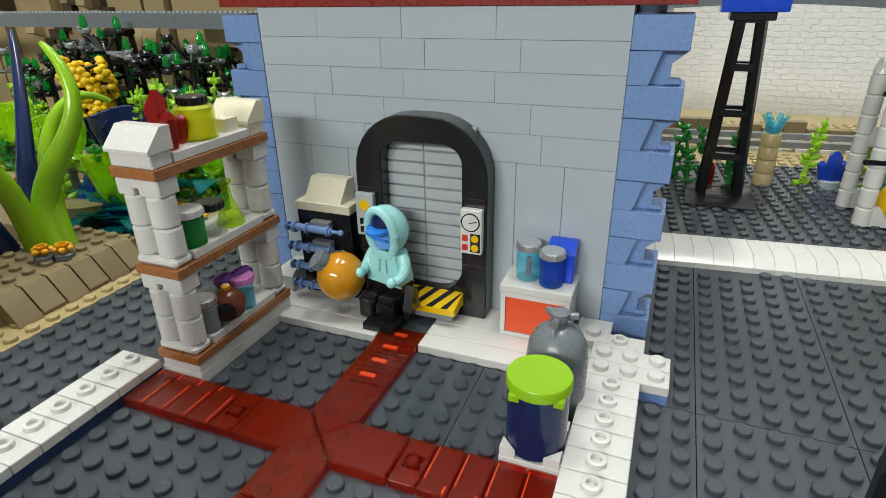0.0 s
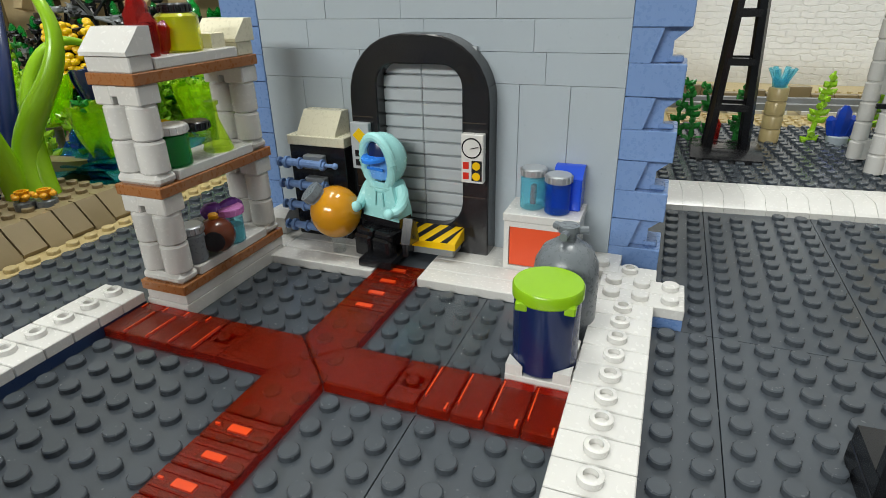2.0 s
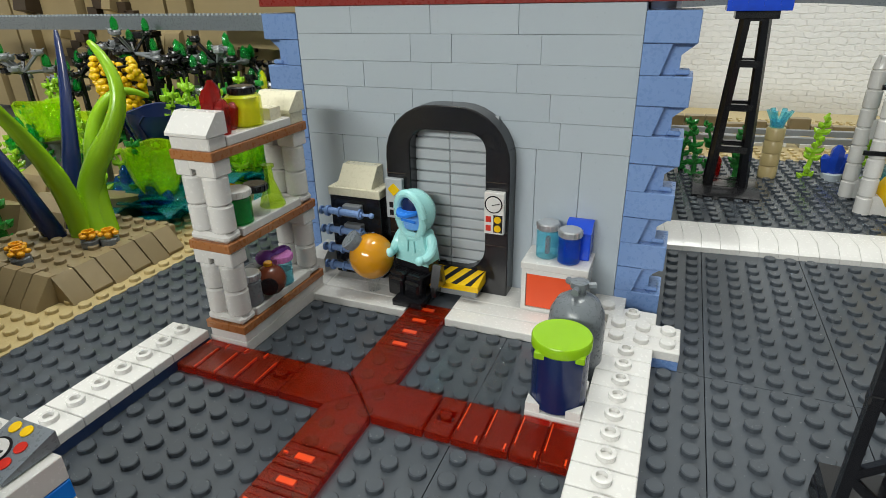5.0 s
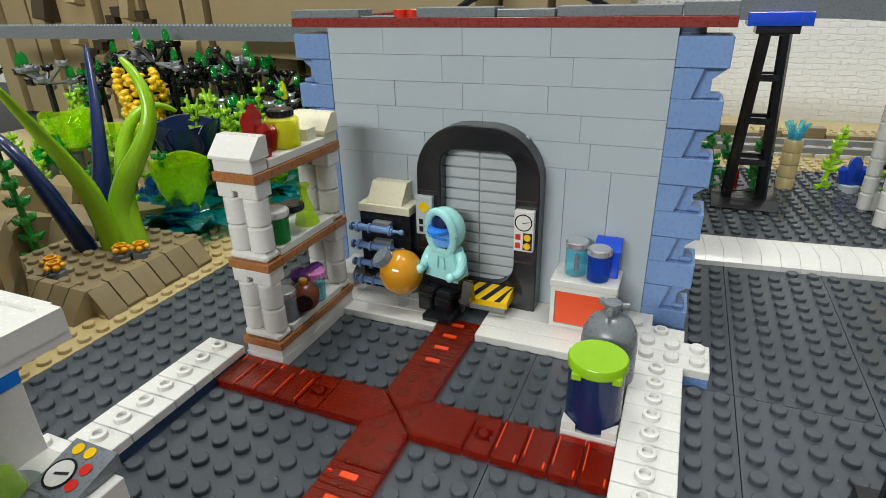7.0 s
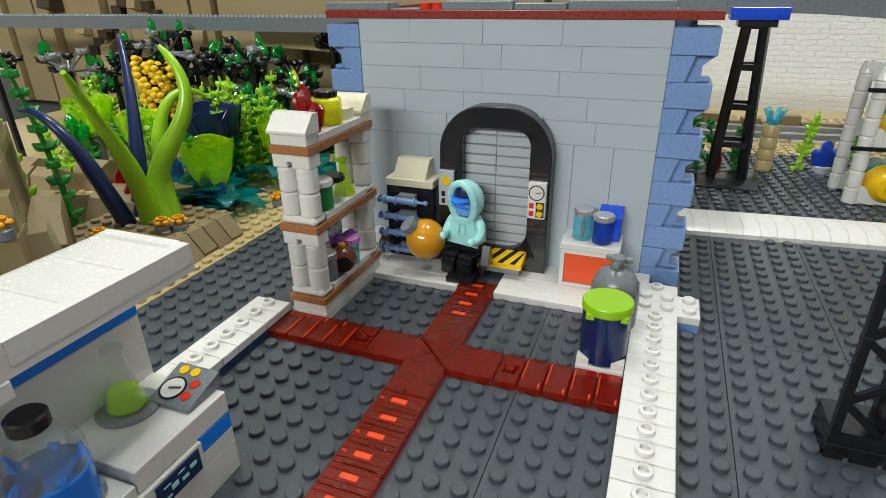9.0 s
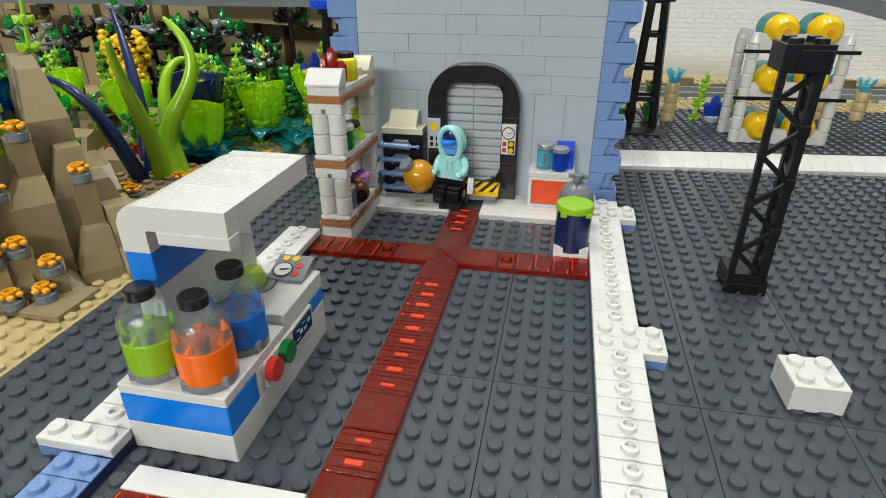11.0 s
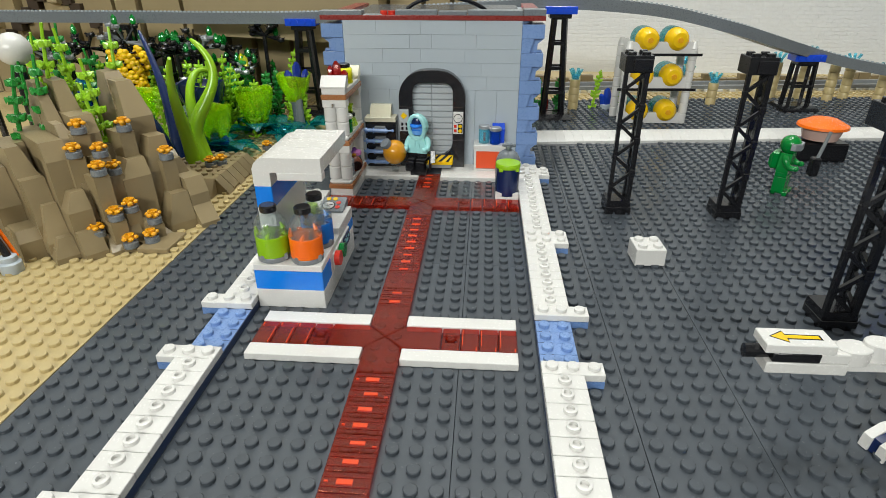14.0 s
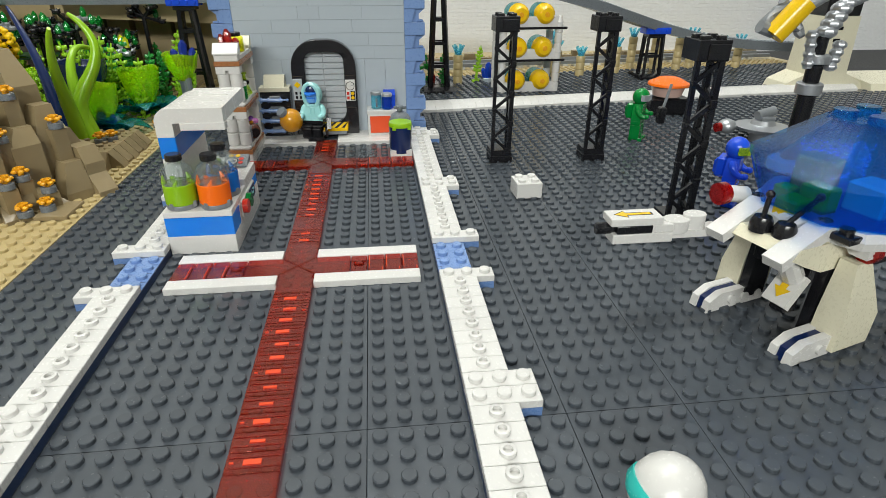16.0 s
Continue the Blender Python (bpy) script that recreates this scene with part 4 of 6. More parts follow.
def amber():
    a = thing("amber_flask", "round amber flask with a grey stopper", "flask", -3.32, 26.4, 1.2)
    bm = B()
    ball(bm, 0, 0, 1.05, 1.12, 1.03, 24)
    part("globe", bm, AMBER, a)
    q = Vector((-0.55, -0.45, 0.75)).normalized()
    c = Vector((0, 0, 1.05))
    for r, d0, d1, m, n in ((0.42, 0.9, 1.2, GUN, "collar"), (0.5, 1.2, 1.5, MIDGREY, "stopper")):
        bm = B()
        rod(bm, c + q * d0, c + q * d1, r, 18)
        part(n, bm, m, a)
    bm = B()
    lathe(bm, 0, 0, [(0.3, -0.78), (0.28, -0.4), (0.5, 0.1)], 16)
    part("foot", bm, C_CLEAR, a)


amber()


def cabinet():
    c = thing("cabinet", "small white cabinet with a coral red door", "cabinet", 4.05, 27.0, 0.42)
    bm = B()
    box(bm, 0, 2.9, 0.15, 1.95, 0, 2.1, 0.03)
    for a in ((0, 2.9, 0, 0.15, 0, 0.18), (0, 2.9, 0, 0.15, 1.88, 2.1), (0, 0.2, 0, 0.15, 0.18, 1.88), (2.7, 2.9, 0, 0.15, 0.18, 1.88)):
        box(bm, *a)
    part("body", bm, WHITE, c)
    bm = B()
    box(bm, 0.22, 2.68, 0.05, 0.14, 0.2, 1.86, 0.02)
    part("door", bm, CORAL, c, "coral red door panel")
    bm = B()
    box(bm, -0.05, 2.95, -0.05, 1.98, 2.12, 2.45, 0.03)
    part("top", bm, WHITE, c)


cabinet()
jar("jar", "pale blue jar with red contents and a grey lid", 4.95, 27.95, 2.87, 0.5, 1.35, C_CYAN, None, CHROME, 0.5, 0.52, "jars on the cabinet")
jar("jar", "deep blue jar with a grey lid on the cabinet", 6.0, 27.65, 2.87, 0.5, 1.25, C_BLUE, C_BLUE, CHROME, 0.8, 0.52, "jars on the cabinet")
bm = B()
box(bm, -0.1, 0.1, -0.15, 0.15, 0.1, 0.9, 0.03)
solid("red_stick", bm, RED, "small red stick inside the pale jar", "stick", 4.98, 27.95, 2.92)
bm = B()
box(bm, -0.55, 0.6, -0.5, 0.5, 0, 1.3, 0.05)
prism_x(bm, [(-0.5, 1.3), (0.5, 1.3), (0.5, 1.65), (0.1, 1.65)], -0.55, 0.6)
solid("blue_brick", bm, ROYAL, "bright blue sloped brick behind the jars", "brick", 6.25, 28.42, 2.87)


def corner_bits():
    bm = B()
    prism_x(bm, [(27.2, 0.42), (27.2, 1.2), (27.6, 1.5), (28.96, 1.5), (28.96, 0.42)], -7.6, -6.7)
    solid("white_slope", bm, WHITE, "small white slope brick against the wall", "brick")
    bm = B()
    box(bm, 7.2, 8.6, 27.2, 28.96, 0.42, 0.82, 0.03)
    stud(bm, 7.9, 27.8, 0.82)
    solid("white_plate", bm, WHITE, "white plate with stud in the corner", "plate")


corner_bits()


def tank():
    t = thing("gas_tank", "grey rounded tank with a small tap on top", "tank", 7.1, 23.6, 0.0)
    bm = B()
    lathe(bm, 0, 0, [(1.0, 0.0), (1.08, 0.1), (1.08, 2.3), (1.02, 2.8), (0.8, 3.25), (0.45, 3.5), (0.3, 3.55)], 28)
    part("body", bm, MIDGREY, t)
    bm = B()
    lathe(bm, 0, 0, [(0.26, 3.5), (0.26, 3.8), (0.34, 3.82), (0.34, 4.05), (0.2, 4.1)], 14)
    for k in range(3):
        a = 2 * math.pi * k / 3 + 0.4
        rod(bm, (0, 0, 3.85), (0.62 * math.cos(a), 0.62 * math.sin(a), 3.85), 0.14, 8)
    part("tap", bm, MIDGREY, t)
    bm = B()
    box(bm, 0.75, 1.0, -0.3, 0.5, 0.0, 1.9, 0.04)
    part("support", bm, AMBER, t)


tank()


def bin_():
    b = thing("bin", "dark blue round bin with a lime lid", "bin", 7.0, 21.05, 0.0)
    bm = B()
    box(bm, -0.98, 0.98, -0.98, 0.98, 0, 0.5, 0.03)
    for sx in (-1, 1):
        for sy in (-1, 1):
            prism(bm, [(sx * 0.96, sy * 0.96), (sx * 0.45, sy * 0.96), (sx * 0.96, sy * 0.45)][::(1 if sx * sy > 0 else -1)], 0.5, 0.85)
    part("base", bm, WHITE, b)
    bm = B()
    lathe(bm, 0, 0, [(0.9, 0.5), (0.98, 0.6), (0.98, 2.95), (0.94, 3.0)], 32)
    part("body", bm, NAVY, b)
    bm = B()
    lathe(bm, 0, 0, [(1.0, 2.85), (1.04, 2.9), (1.04, 3.2), (1.0, 3.26)], 32)
    for k in range(4):
        a = 2 * math.pi * k / 4 + 0.9
        box(bm, 0.94 * math.cos(a) - 0.18, 0.94 * math.cos(a) + 0.18, 0.94 * math.sin(a) - 0.18, 0.94 * math.sin(a) + 0.18, 2.66, 2.95, 0.04)
    part("lid", bm, LIME, b, "lime green lid")


bin_()


# ---- girder towers in the yard ----
def tower(x, y):
    """Three posts in a triangle with zigzag braces, between a sloped foot and a studded head."""
    t = thing("girder_tower", "tall black girder support tower with a studded head", "tower", x, y, 0, group="girder towers in the yard")
    bm = B()
    box(bm, -0.98, 0.98, -0.98, 0.98, 0.0, 0.62, 0.03)
    rs = [ring(bm, [(-0.95, -0.9, z), (0.95 - k, -0.9, z), (0.95 - k, 0.95, z), (-0.95, 0.95 - 0.2 * k, z)]) for z, k in ((0.62, 0.0), (0.8, 0.02), (1.15, 0.25))]
    loft(bm, rs)
    part("foot", bm, BLACK, t)
    posts = ((-0.8, -0.74, 0.28), (0.66, -0.74, 0.36), (0.72, 0.5, 0.34))
    for px, py, w in posts:
        bm = B()
        bar(bm, (px, py, 0.9), (px, py, 11.15), w, w)
        part("leg", bm, BLACK, t)
    (ax, ay, _), (bx, by, _), (cx, cy, _) = posts
    z = 1.0
    for k in range(4):
        for (px, py), (qx, qy) in (((ax, ay), (bx, by)),):
            for z0, z1, p, q in ((z, z + 1.28, (qx, qy), (px, py)), (z + 1.28, z + 2.5, (px, py), (qx, qy))):
                bm = B()
                bar(bm, (*p, z0), (*q, z1), 0.2, 0.24)
                part("brace", bm, BLACK, t)
        for z0 in (z + 0.3, z + 1.55):
            bm = B()
            bar(bm, (bx, by, z0), (cx, cy, z0 + 0.5), 0.24, 0.24)
            part("rung", bm, BLACK, t)
        if k:
            bm = B()
            box(bm, bx - 0.24, bx + 0.24, by - 0.24, by + 0.24, z - 0.3, z + 0.3, 0.08)
            box(bm, ax - 0.17, ax + 0.17, ay - 0.17, ay + 0.17, z + 1.1, z + 1.42, 0.05)
            part("collar", bm, BLACK, t)
        z += 2.5
    bm = B()
    box(bm, -0.99, 0.99, -0.98, 0.98, 11.0, 12.2, 0.04)
    box(bm, -0.4, 0.92, -1.1, -0.98, 11.08, 12.0, 0.05)
    for sx in (-0.5, 0.5):
        for sy in (-0.5, 0.5):
            stud(bm, sx, sy, 12.2)
    part("head", bm, BLACK, t)


tower(15.8, 19.2)
tower(24.2, 18.8)
tower(24.6, 3.7)


def white_brick():
    bm = B()
    box(bm, -0.98, 0.98, -0.98, 0.98, 0, 1.2, 0.04)
    for sx in (-0.5, 0.5):
        for sy in (-0.5, 0.5):
            stud(bm, sx, sy, 1.2)
    solid("toy_brick", bm, WHITE, "loose white two by two toy brick on the plates", "brick", 16.1, 10.4, 0.1, 2)


white_brick()


# ---- masts and the overhead rail ----
def mast(x, y, top, w0, w1, label, plate=True):
    t = thing("mast", label, "mast", x, y, 0, group="masts of the overhead rail")
    bm = B()
    prism_x(bm, [(-2.4, 0), (-2.4, 0.3), (-1.6, 0.7), (1.6, 0.7), (2.4, 0.3), (2.4, 0)], -w0 - 0.3, w0 + 0.3)
    part("base", bm, BLACK, t)
    n = max(2, int(top / 2.6))
    for sy in (-0.7, 0.7):
        for sx in (-1, 1):
            bm = B()
            bar(bm, (sx * w0 * 0.62, sy * 1.4, 0.5), (sx * w1, sy, top), 0.45, 0.45)
            part("leg", bm, BLACK, t)
        for i in range(n + 1):
            f = i / n
            w = w0 * 0.62 * (1 - f) + w1 * f
            yy = sy * (1.4 * (1 - f) + f)
            z = 0.5 + (top - 0.5) * f
            bm = B()
            bar(bm, (-w, yy, z), (w, yy, z), 0.4, 0.45)
            part("rung", bm, BLACK, t)
    bm = B()
    box(bm, -1.3, 1.3, -1, 1, top - 0.1, top + 0.4, 0.04)
    part("cap", bm, BLACK, t)
    if plate:
        bm = B()
        box(bm, -1.9, 1.9, -1.3, 1.0, top + 0.4, top + 1.25, 0.03)
        for k in range(4):
            rod(bm, (-1.4 + 0.93 * k, -1.3, top + 0.85), (-1.4 + 0.93 * k, -1.48, top + 0.85), 0.26, 12)
        part("blue_block", bm, ROYAL, t, "bright blue studded block")


mast(13.6, 49.8, 12.1, 1.9, 0.62, "black lattice mast with a blue block under the rail")
mast(-18.0, 50.0, 10.6, 2.2, 0.75, "black lattice mast beside the reef under the rail")
mast(-41.5, 50.0, 10.6, 2.2, 1.0, "black lattice mast among the reef plants", False)
mast(46.8, 56.5, 6.0, 2.0, 1.1, "short black mast with blue block under the falling rail")


def rail():
    pts = [(-78, 50, 11.9), (-45, 50.3, 11.9), (-18, 50, 11.95), (0, 50.2, 12.9), (13, 50.2, 13.6), (20, 50.2, 13.4), (27, 50.4, 12.6), (34, 50.6, 11.0), (40, 52.8, 9.3), (47, 56.5, 7.4), (55, 58, 5.6), (64, 58.5, 4.4), (76, 58.5, 3.8)]
    ob = thing("overhead_rail", "grey toothed overhead rail on masts", "rail")
    bm, teeth = B(), B()
    dense = []
    for i in range(len(pts) - 1):
        p0, p1, p2, p3 = [Vector(pts[min(max(i + k, 0), len(pts) - 1)]) for k in (-1, 0, 1, 2)]
        for k in range(6):
            t = k / 6
            dense.append(0.5 * ((2 * p1) + (p2 - p0) * t + (2 * p0 - 5 * p1 + 4 * p2 - p3) * t * t + (3 * p1 - p0 - 3 * p2 + p3) * t ** 3))
    dense.append(Vector(pts[-1]))
    rs = []
    for i, p in enumerate(dense):
        d = (dense[min(i + 1, len(dense) - 1)] - dense[max(i - 1, 0)]).normalized()
        side = Vector((-d.y, d.x, 0)).normalized()
        rs.append(ring(bm, [p + side * a + Vector((0, 0, b)) for a, b in ((-1, -0.7), (-1, 0.6), (-0.8, 0.6), (-0.75, 0.4), (0.75, 0.4), (0.8, 0.6), (1, 0.6), (1, -0.7))]))
    loft(bm, rs)
    part("beam", bm, MIDGREY, ob)
    for a, b in zip(dense, dense[1:]):
        n = max(1, int((b - a).length / 0.5))
        for k in range(n):
            p = a.lerp(b, k / n)
            box(teeth, p.x - 0.12, p.x + 0.12, p.y - 0.95, p.y - 0.7, p.z + 0.6, p.z + 0.78)
    tagged(part("tooth_strip", teeth, LIGHT, ob), kind="stuff")


rail()


# ---- barrel rack ----
def barrel_rack():
    r = thing("barrel_rack", "white toy rack of three tiers with black bars", "rack", 25.5, 47.4, 0.05, 3)
    for sx in (-1, 1):
        for y in (0, 3.6):
            bm = B()
            prof = []
            for k in range(7):
                z = 0.05 + 1.25 * k
                prof += [(0.42, z), (0.5, z + 0.08), (0.5, z + 1.12), (0.42, z + 1.2)]
            lathe(bm, sx * 3.75, y, prof + [(0.5, 8.85), (0.3, 9.7)], 12)
            part("post", bm, WHITE, r)
    for z in (0.1, 4.3, 8.3):
        bm = B()
        poly = [(-4.0, z), (4.0, z), (4.0, z + 1.3), (3.1, z + 1.3), (2.2, z + 0.45), (1.2, z + 0.45), (0.45, z + 1.3), (-0.45, z + 1.3), (-1.2, z + 0.45), (-2.2, z + 0.45), (-3.1, z + 1.3), (-4.0, z + 1.3)]
        prism_y(bm, poly, -0.3, 0.2)
        prism_y(bm, poly, 3.2, 3.7)
        part("cradle", bm, WHITE, r)
        if z > 1:
            bm = B()
            box(bm, -4.7, 4.7, -0.55, -0.35, z - 0.25, z + 0.05, 0.03)
            part("bar", bm, BLACK, r)
    return r


barrel_rack()


def barrel(x, y, z):
    b = thing("barrel", "yellow barrel with teal bands lying on the rack", "barrel", x, y, z, 3, "barrels on the rack")
    bm = B()
    prof = [(0.3, -0.5), (0.8, -0.45), (1.15, -0.1), (1.3, 0.5), (1.32, 1.2)]
    ax = Matrix.Rotation(radians(-90), 4, "X")
    lathe(bm, 0, 0, prof, 18, ax)
    part("yellow_end", bm, YELLOW, b)
    bm = B()
    lathe(bm, 0, 0, [(1.33, 1.2), (1.36, 2.2), (1.33, 3.2)], 18, ax)
    part("teal_band", bm, C_TEAL, b, "teal band")
    bm = B()
    lathe(bm, 0, 0, [(0.32, -0.62), (0.32, -0.48)], 12, ax)
    part("bung", bm, FLAME, b)


for z in (1.6, 5.8, 9.9):
    for dx in (-1.72, 1.72):
        barrel(25.5 + dx, 47.0 + dx * 0.05, z)


# ---- far strip: railway, pillars and plants on the right ----
def far_strip():
    tr = thing("railway", "toy railway with dark rails and pale sleepers", "railway", FX, FY, 0, FAR)
    bm = B()
    box(bm, -0.45, 0.45, -2.2, 2.2, 0.06, 0.4, 0.03)
    me = mesh_of("sleeper", bm, WHITE)
    for i in range(-3, 34):
        piece("sleeper", me, tr, 2.0 * i, 29.0)
    for y in (27.3, 30.7):
        bm = B()
        box(bm, -8, 70, y - 0.3, y + 0.3, 0.4, 0.95, 0.03)
        part("rail_bar", bm, GUN, tr)
    bm = B()
    rng = random.Random(5)
    for i in range(-4, 36):
        h = rng.choice((0.9, 1.2, 1.6))
        box(bm, 2 * i, 2 * i + 1.9, 33.0, 34.0, 0.05, h, 0.04)
    tagged(part("stone_ledge", bm, ROCK, tr), kind="stuff")


far_strip()


def cyan_pillar(x, y, h):
    p = thing("reef_pillar", "tan round pillar topped with a transparent cyan flower", "pillar", x, y, 0.02, group="pillars with cyan flowers")
    bm = B()
    for k in range(int(h)):
        lathe(bm, 0, 0, [(0.62, k), (0.68, k + 0.08), (0.68, k + 0.9), (0.62, k + 1.0)], 12)
    part("column", bm, TAN, p)
    bm = B()
    for k in range(6):
        a = 2 * math.pi * k / 6
        bar(bm, (0.2 * math.cos(a), 0.2 * math.sin(a), int(h)), (0.85 * math.cos(a), 0.85 * math.sin(a), int(h) + 1.3), 0.34, 0.2)
    lathe(bm, 0, 0, [(0.5, int(h)), (0.55, int(h) + 0.5)], 10)
    part("flower", bm, C_CYAN, p)


for x, y, h in ((16.9, 54.5, 4), (32.5, 58, 4), (36.5, 58.5, 3), (33, 62, 5), (43, 60.5, 4), (47, 64, 5), (50.5, 63, 6), (54, 62, 5), (57, 63.5, 5), (61, 62, 4), (65, 63, 4)):
    cyan_pillar(x, y, h)


def weed(x, y, z, h, mat, label, rng, lean=0.5, fat=1.25):
    """A stalk with pairs of pointed leaves."""
    bm = B()
    a = rng.uniform(0, 6.3)
    top = Vector((lean * math.cos(a), lean * math.sin(a), h))
    path = bez([(0, 0, 0), (lean * rng.uniform(-0.6, 0.6), lean * rng.uniform(-0.6, 0.6), h * 0.5), top], 10)
    tube(bm, path, [(0.17 - 0.01 * k) * fat for k in range(11)], 6)
    n = int(h / 0.55)
    for k in range(n):
        p = path[min(10, int(10 * (k + 0.7) / n))]
        for s in (0, 1):
            b = a + k * 0.9 + s * math.pi
            d = Vector((math.cos(b), math.sin(b), 0.3)) * (0.72 - 0.3 * k / n) * (0.6 + 0.4 * fat)
            rod(bm, p, p + d * 0.6, 0.13 * fat, 6, 0.2 * fat)
            rod(bm, p + d * 0.6, p + d + Vector((0, 0, 0.16)), 0.2 * fat, 6, 0.04)
    ob = solid("water_weed", bm, mat, label, "plant", x, y, z)
    ob["group"] = "reef weeds"
    return ob


rng = random.Random(11)
for x, y, h, m in ((11.5, 53.5, 4.6, LEAF), (12.8, 54.5, 4.2, LEAF), (14.5, 53.2, 4.4, LEAF), (10.6, 54.3, 3.6, LEAF), (19.7, 55.5, 5.0, YLEAF), (22.9, 55.3, 4.8, YLEAF)):
    weed(x, y, 0.02, h, m, "upright green plastic weed on the grey plates", rng, 0.9, 1.25)
crystals("blue_crystal", "dark blue crystal on a pale base", 21.4, 55.2, 0.6, plastic("blue_crystal_plastic", (0.01, 0.05, 0.4), 0.15), [(0, 0, 2.2, 0.5, 0.1, 0), (0.4, 0.1, 1.5, 0.4, 0.4, 0), (-0.4, 0, 1.4, 0.4, -0.3, 0)], 1.0)
bm = B()
cyl(bm, 0, 0, 0, 0.6, 0.7)
solid("round_base", bm, LIGHT, "pale grey round base under the blue crystal", "base", 21.4, 55.2, 0.02)
crystals("red_crystal", "small red crystal among the green weeds", 13.0, 53.0, 0.02, C_DRED, [(0, 0, 1.8, 0.4, 0.1, 0)], 1.0)


# ---- reef: cliff behind ----
def cliff():
    c = thing("cliff_wall", "tan toy cliff wall with dark stepped cracks", "cliff", kind="structure")
    r = random.Random(4)
    x = -86.0
    while x < 2:
        w = r.uniform(3, 7)
        d = r.choice((0, 0.35, 0.7))
        bm = B()
        prism(bm, [(x, 63), (x + 0.3, 60.2 + d), (x + w - 0.4, 60.0 + d), (x + w, 63)][::-1], 0, 26)
        part("cliff_panel", bm, CLIFF, c)
        x += w - 0.05
    for x0, z0, n, s in ((-42, 4.2, 8, 1), (-56, 12.5, 6, -1), (-68, 6, 8, 1)):
        for k in range(n):
            bm = B()
            box(bm, x0 + 1.15 * k, x0 + 1.15 * k + 1.6, 59.7, 61, z0 + s * 1.0 * k, z0 + s * 1.0 * k + 1.25, 0.04)
            part("dark_step", bm, DKBROWN, c)
    for k in range(14):
        bm = B()
        xx, zz = r.uniform(-80, -36), r.uniform(2, 18)
        h = r.uniform(2, 5)
        prism_x(bm, [(60.8, zz), (58.6, zz + 0.6), (59.4, zz + h), (60.8, zz + h + 0.8)], xx, xx + r.uniform(1.2, 2.6))
        part("crag", bm, CLIFF if k % 3 else DKBROWN, c)
    bm = B()
    prism_y(bm, [(-34, 9.4), (-9, 8.2), (-9, 22), (-34, 22)], 53.5, 60.5)
    part("overhang", bm, CLIFF, c)


cliff()


# ---- reef: rock mound with orange flowers ----
EU, EN = Vector((0.62, 0.785, 0)), Vector((0.785, -0.62, 0))
ORG = Vector((-22.0, 7.5, 0))


def ridge(u):
    """Height of the crest along the mound: two peaks with a saddle, falling off to both ends."""
    knots = ((-4.5, 3.0), (-2.2, 5.2), (-0.6, 7.0), (1.2, 7.8), (2.0, 10.9), (3.4, 10.9), (4.0, 6.6), (5.2, 6.4), (6.0, 11.0), (7.2, 10.6), (7.8, 7.6), (9.0, 4.6), (9.8, 2.4), (10.4, 0.8))
    for (a, h0), (b, h1) in zip(knots, knots[1:]):
        if u <= b:
            return h0 + (h1 - h0) * max(0.0, u - a) / (b - a)
    return 1.0


def front_line(u):
    """Where the foot of the mound lies, bending back at its near end."""
    return -0.9 + (1.6 * (0.4 - u) if u < 0.4 else 0.0)


def mound():
    m = thing("rock_mound", "dark tan mound of stepped toy rock slopes", "rock")
    r = random.Random(8)

    def rock(u, w, d, back, z, cut, k1, k2, run):
        """One slope brick: upright front, then a slanted face up to a small top."""
        bm = B()
        low = [(u, d), (u + w, d), (u + w, back), (u, back)]
        top = [(u + k1, d + run), (u + w - k2, d + run), (u + w - k2, back), (u + k1, back)]
        rings = [ring(bm, [tuple(ORG + EU * a - EN * b + Vector((0, 0, zz))) for a, b in poly]) for zz, poly in ((0, low), (max(z - cut, 0.15), low), (z, top))]
        loft(bm, rings)
        for f in part("rock_slope", bm, ROCK, m).data.polygons:
            f.use_smooth = False

    u, col = -4.2, 0
    while u < 9.4:
        w = r.choice((0.98, 1.48, 1.98, 1.98))
        mid = u + w / 2
        d = front_line(mid) + (0.55 if col % 2 else 0.0) + r.uniform(-0.15, 0.15)
        d0 = front_line(mid)
        crest = ridge(mid)
        while d < 7.6:
            dep = r.choice((1.0, 1.5, 1.9))
            z = min(1.3 + 1.95 * (d - d0) + r.uniform(-0.5, 0.5), crest)
            if d > 6.3:
                z = min(z, crest * (1 - 0.25 * (d - 6.3)))
            z = max(0.4, round(z / 0.4) * 0.4 + r.uniform(-0.06, 0.06))
            run = min(dep, r.choice((0.6, 0.95, 1.3)))
            kind = r.random()
            k1, k2 = ((0.02, 0.02) if kind < 0.45 else (0.4 * w, 0.02) if kind < 0.7 else (0.02, 0.4 * w))
            if z > 9:
                k1, k2, run = 0.22 * w, 0.22 * w, dep
            rock(u + 0.01, w - 0.02, d, 8.4 if z >= crest - 0.3 else d + dep + 1.2, z, min(z * 0.75, r.choice((1.2, 2.4, 3.0))), k1, k2, run)
            d += dep
        u += w
        col += 1
    # block and low slabs at the near end
    for a, w, d, dep, z in ((-2.6, 1.9, 2.6, 2.4, 2.1), (-1.1, 1.2, 0.6, 1.6, 1.0)):
        rock(a, w, d, d + dep, z, 0.7, 0.1, 0.3, 0.6)
    return m


mound()


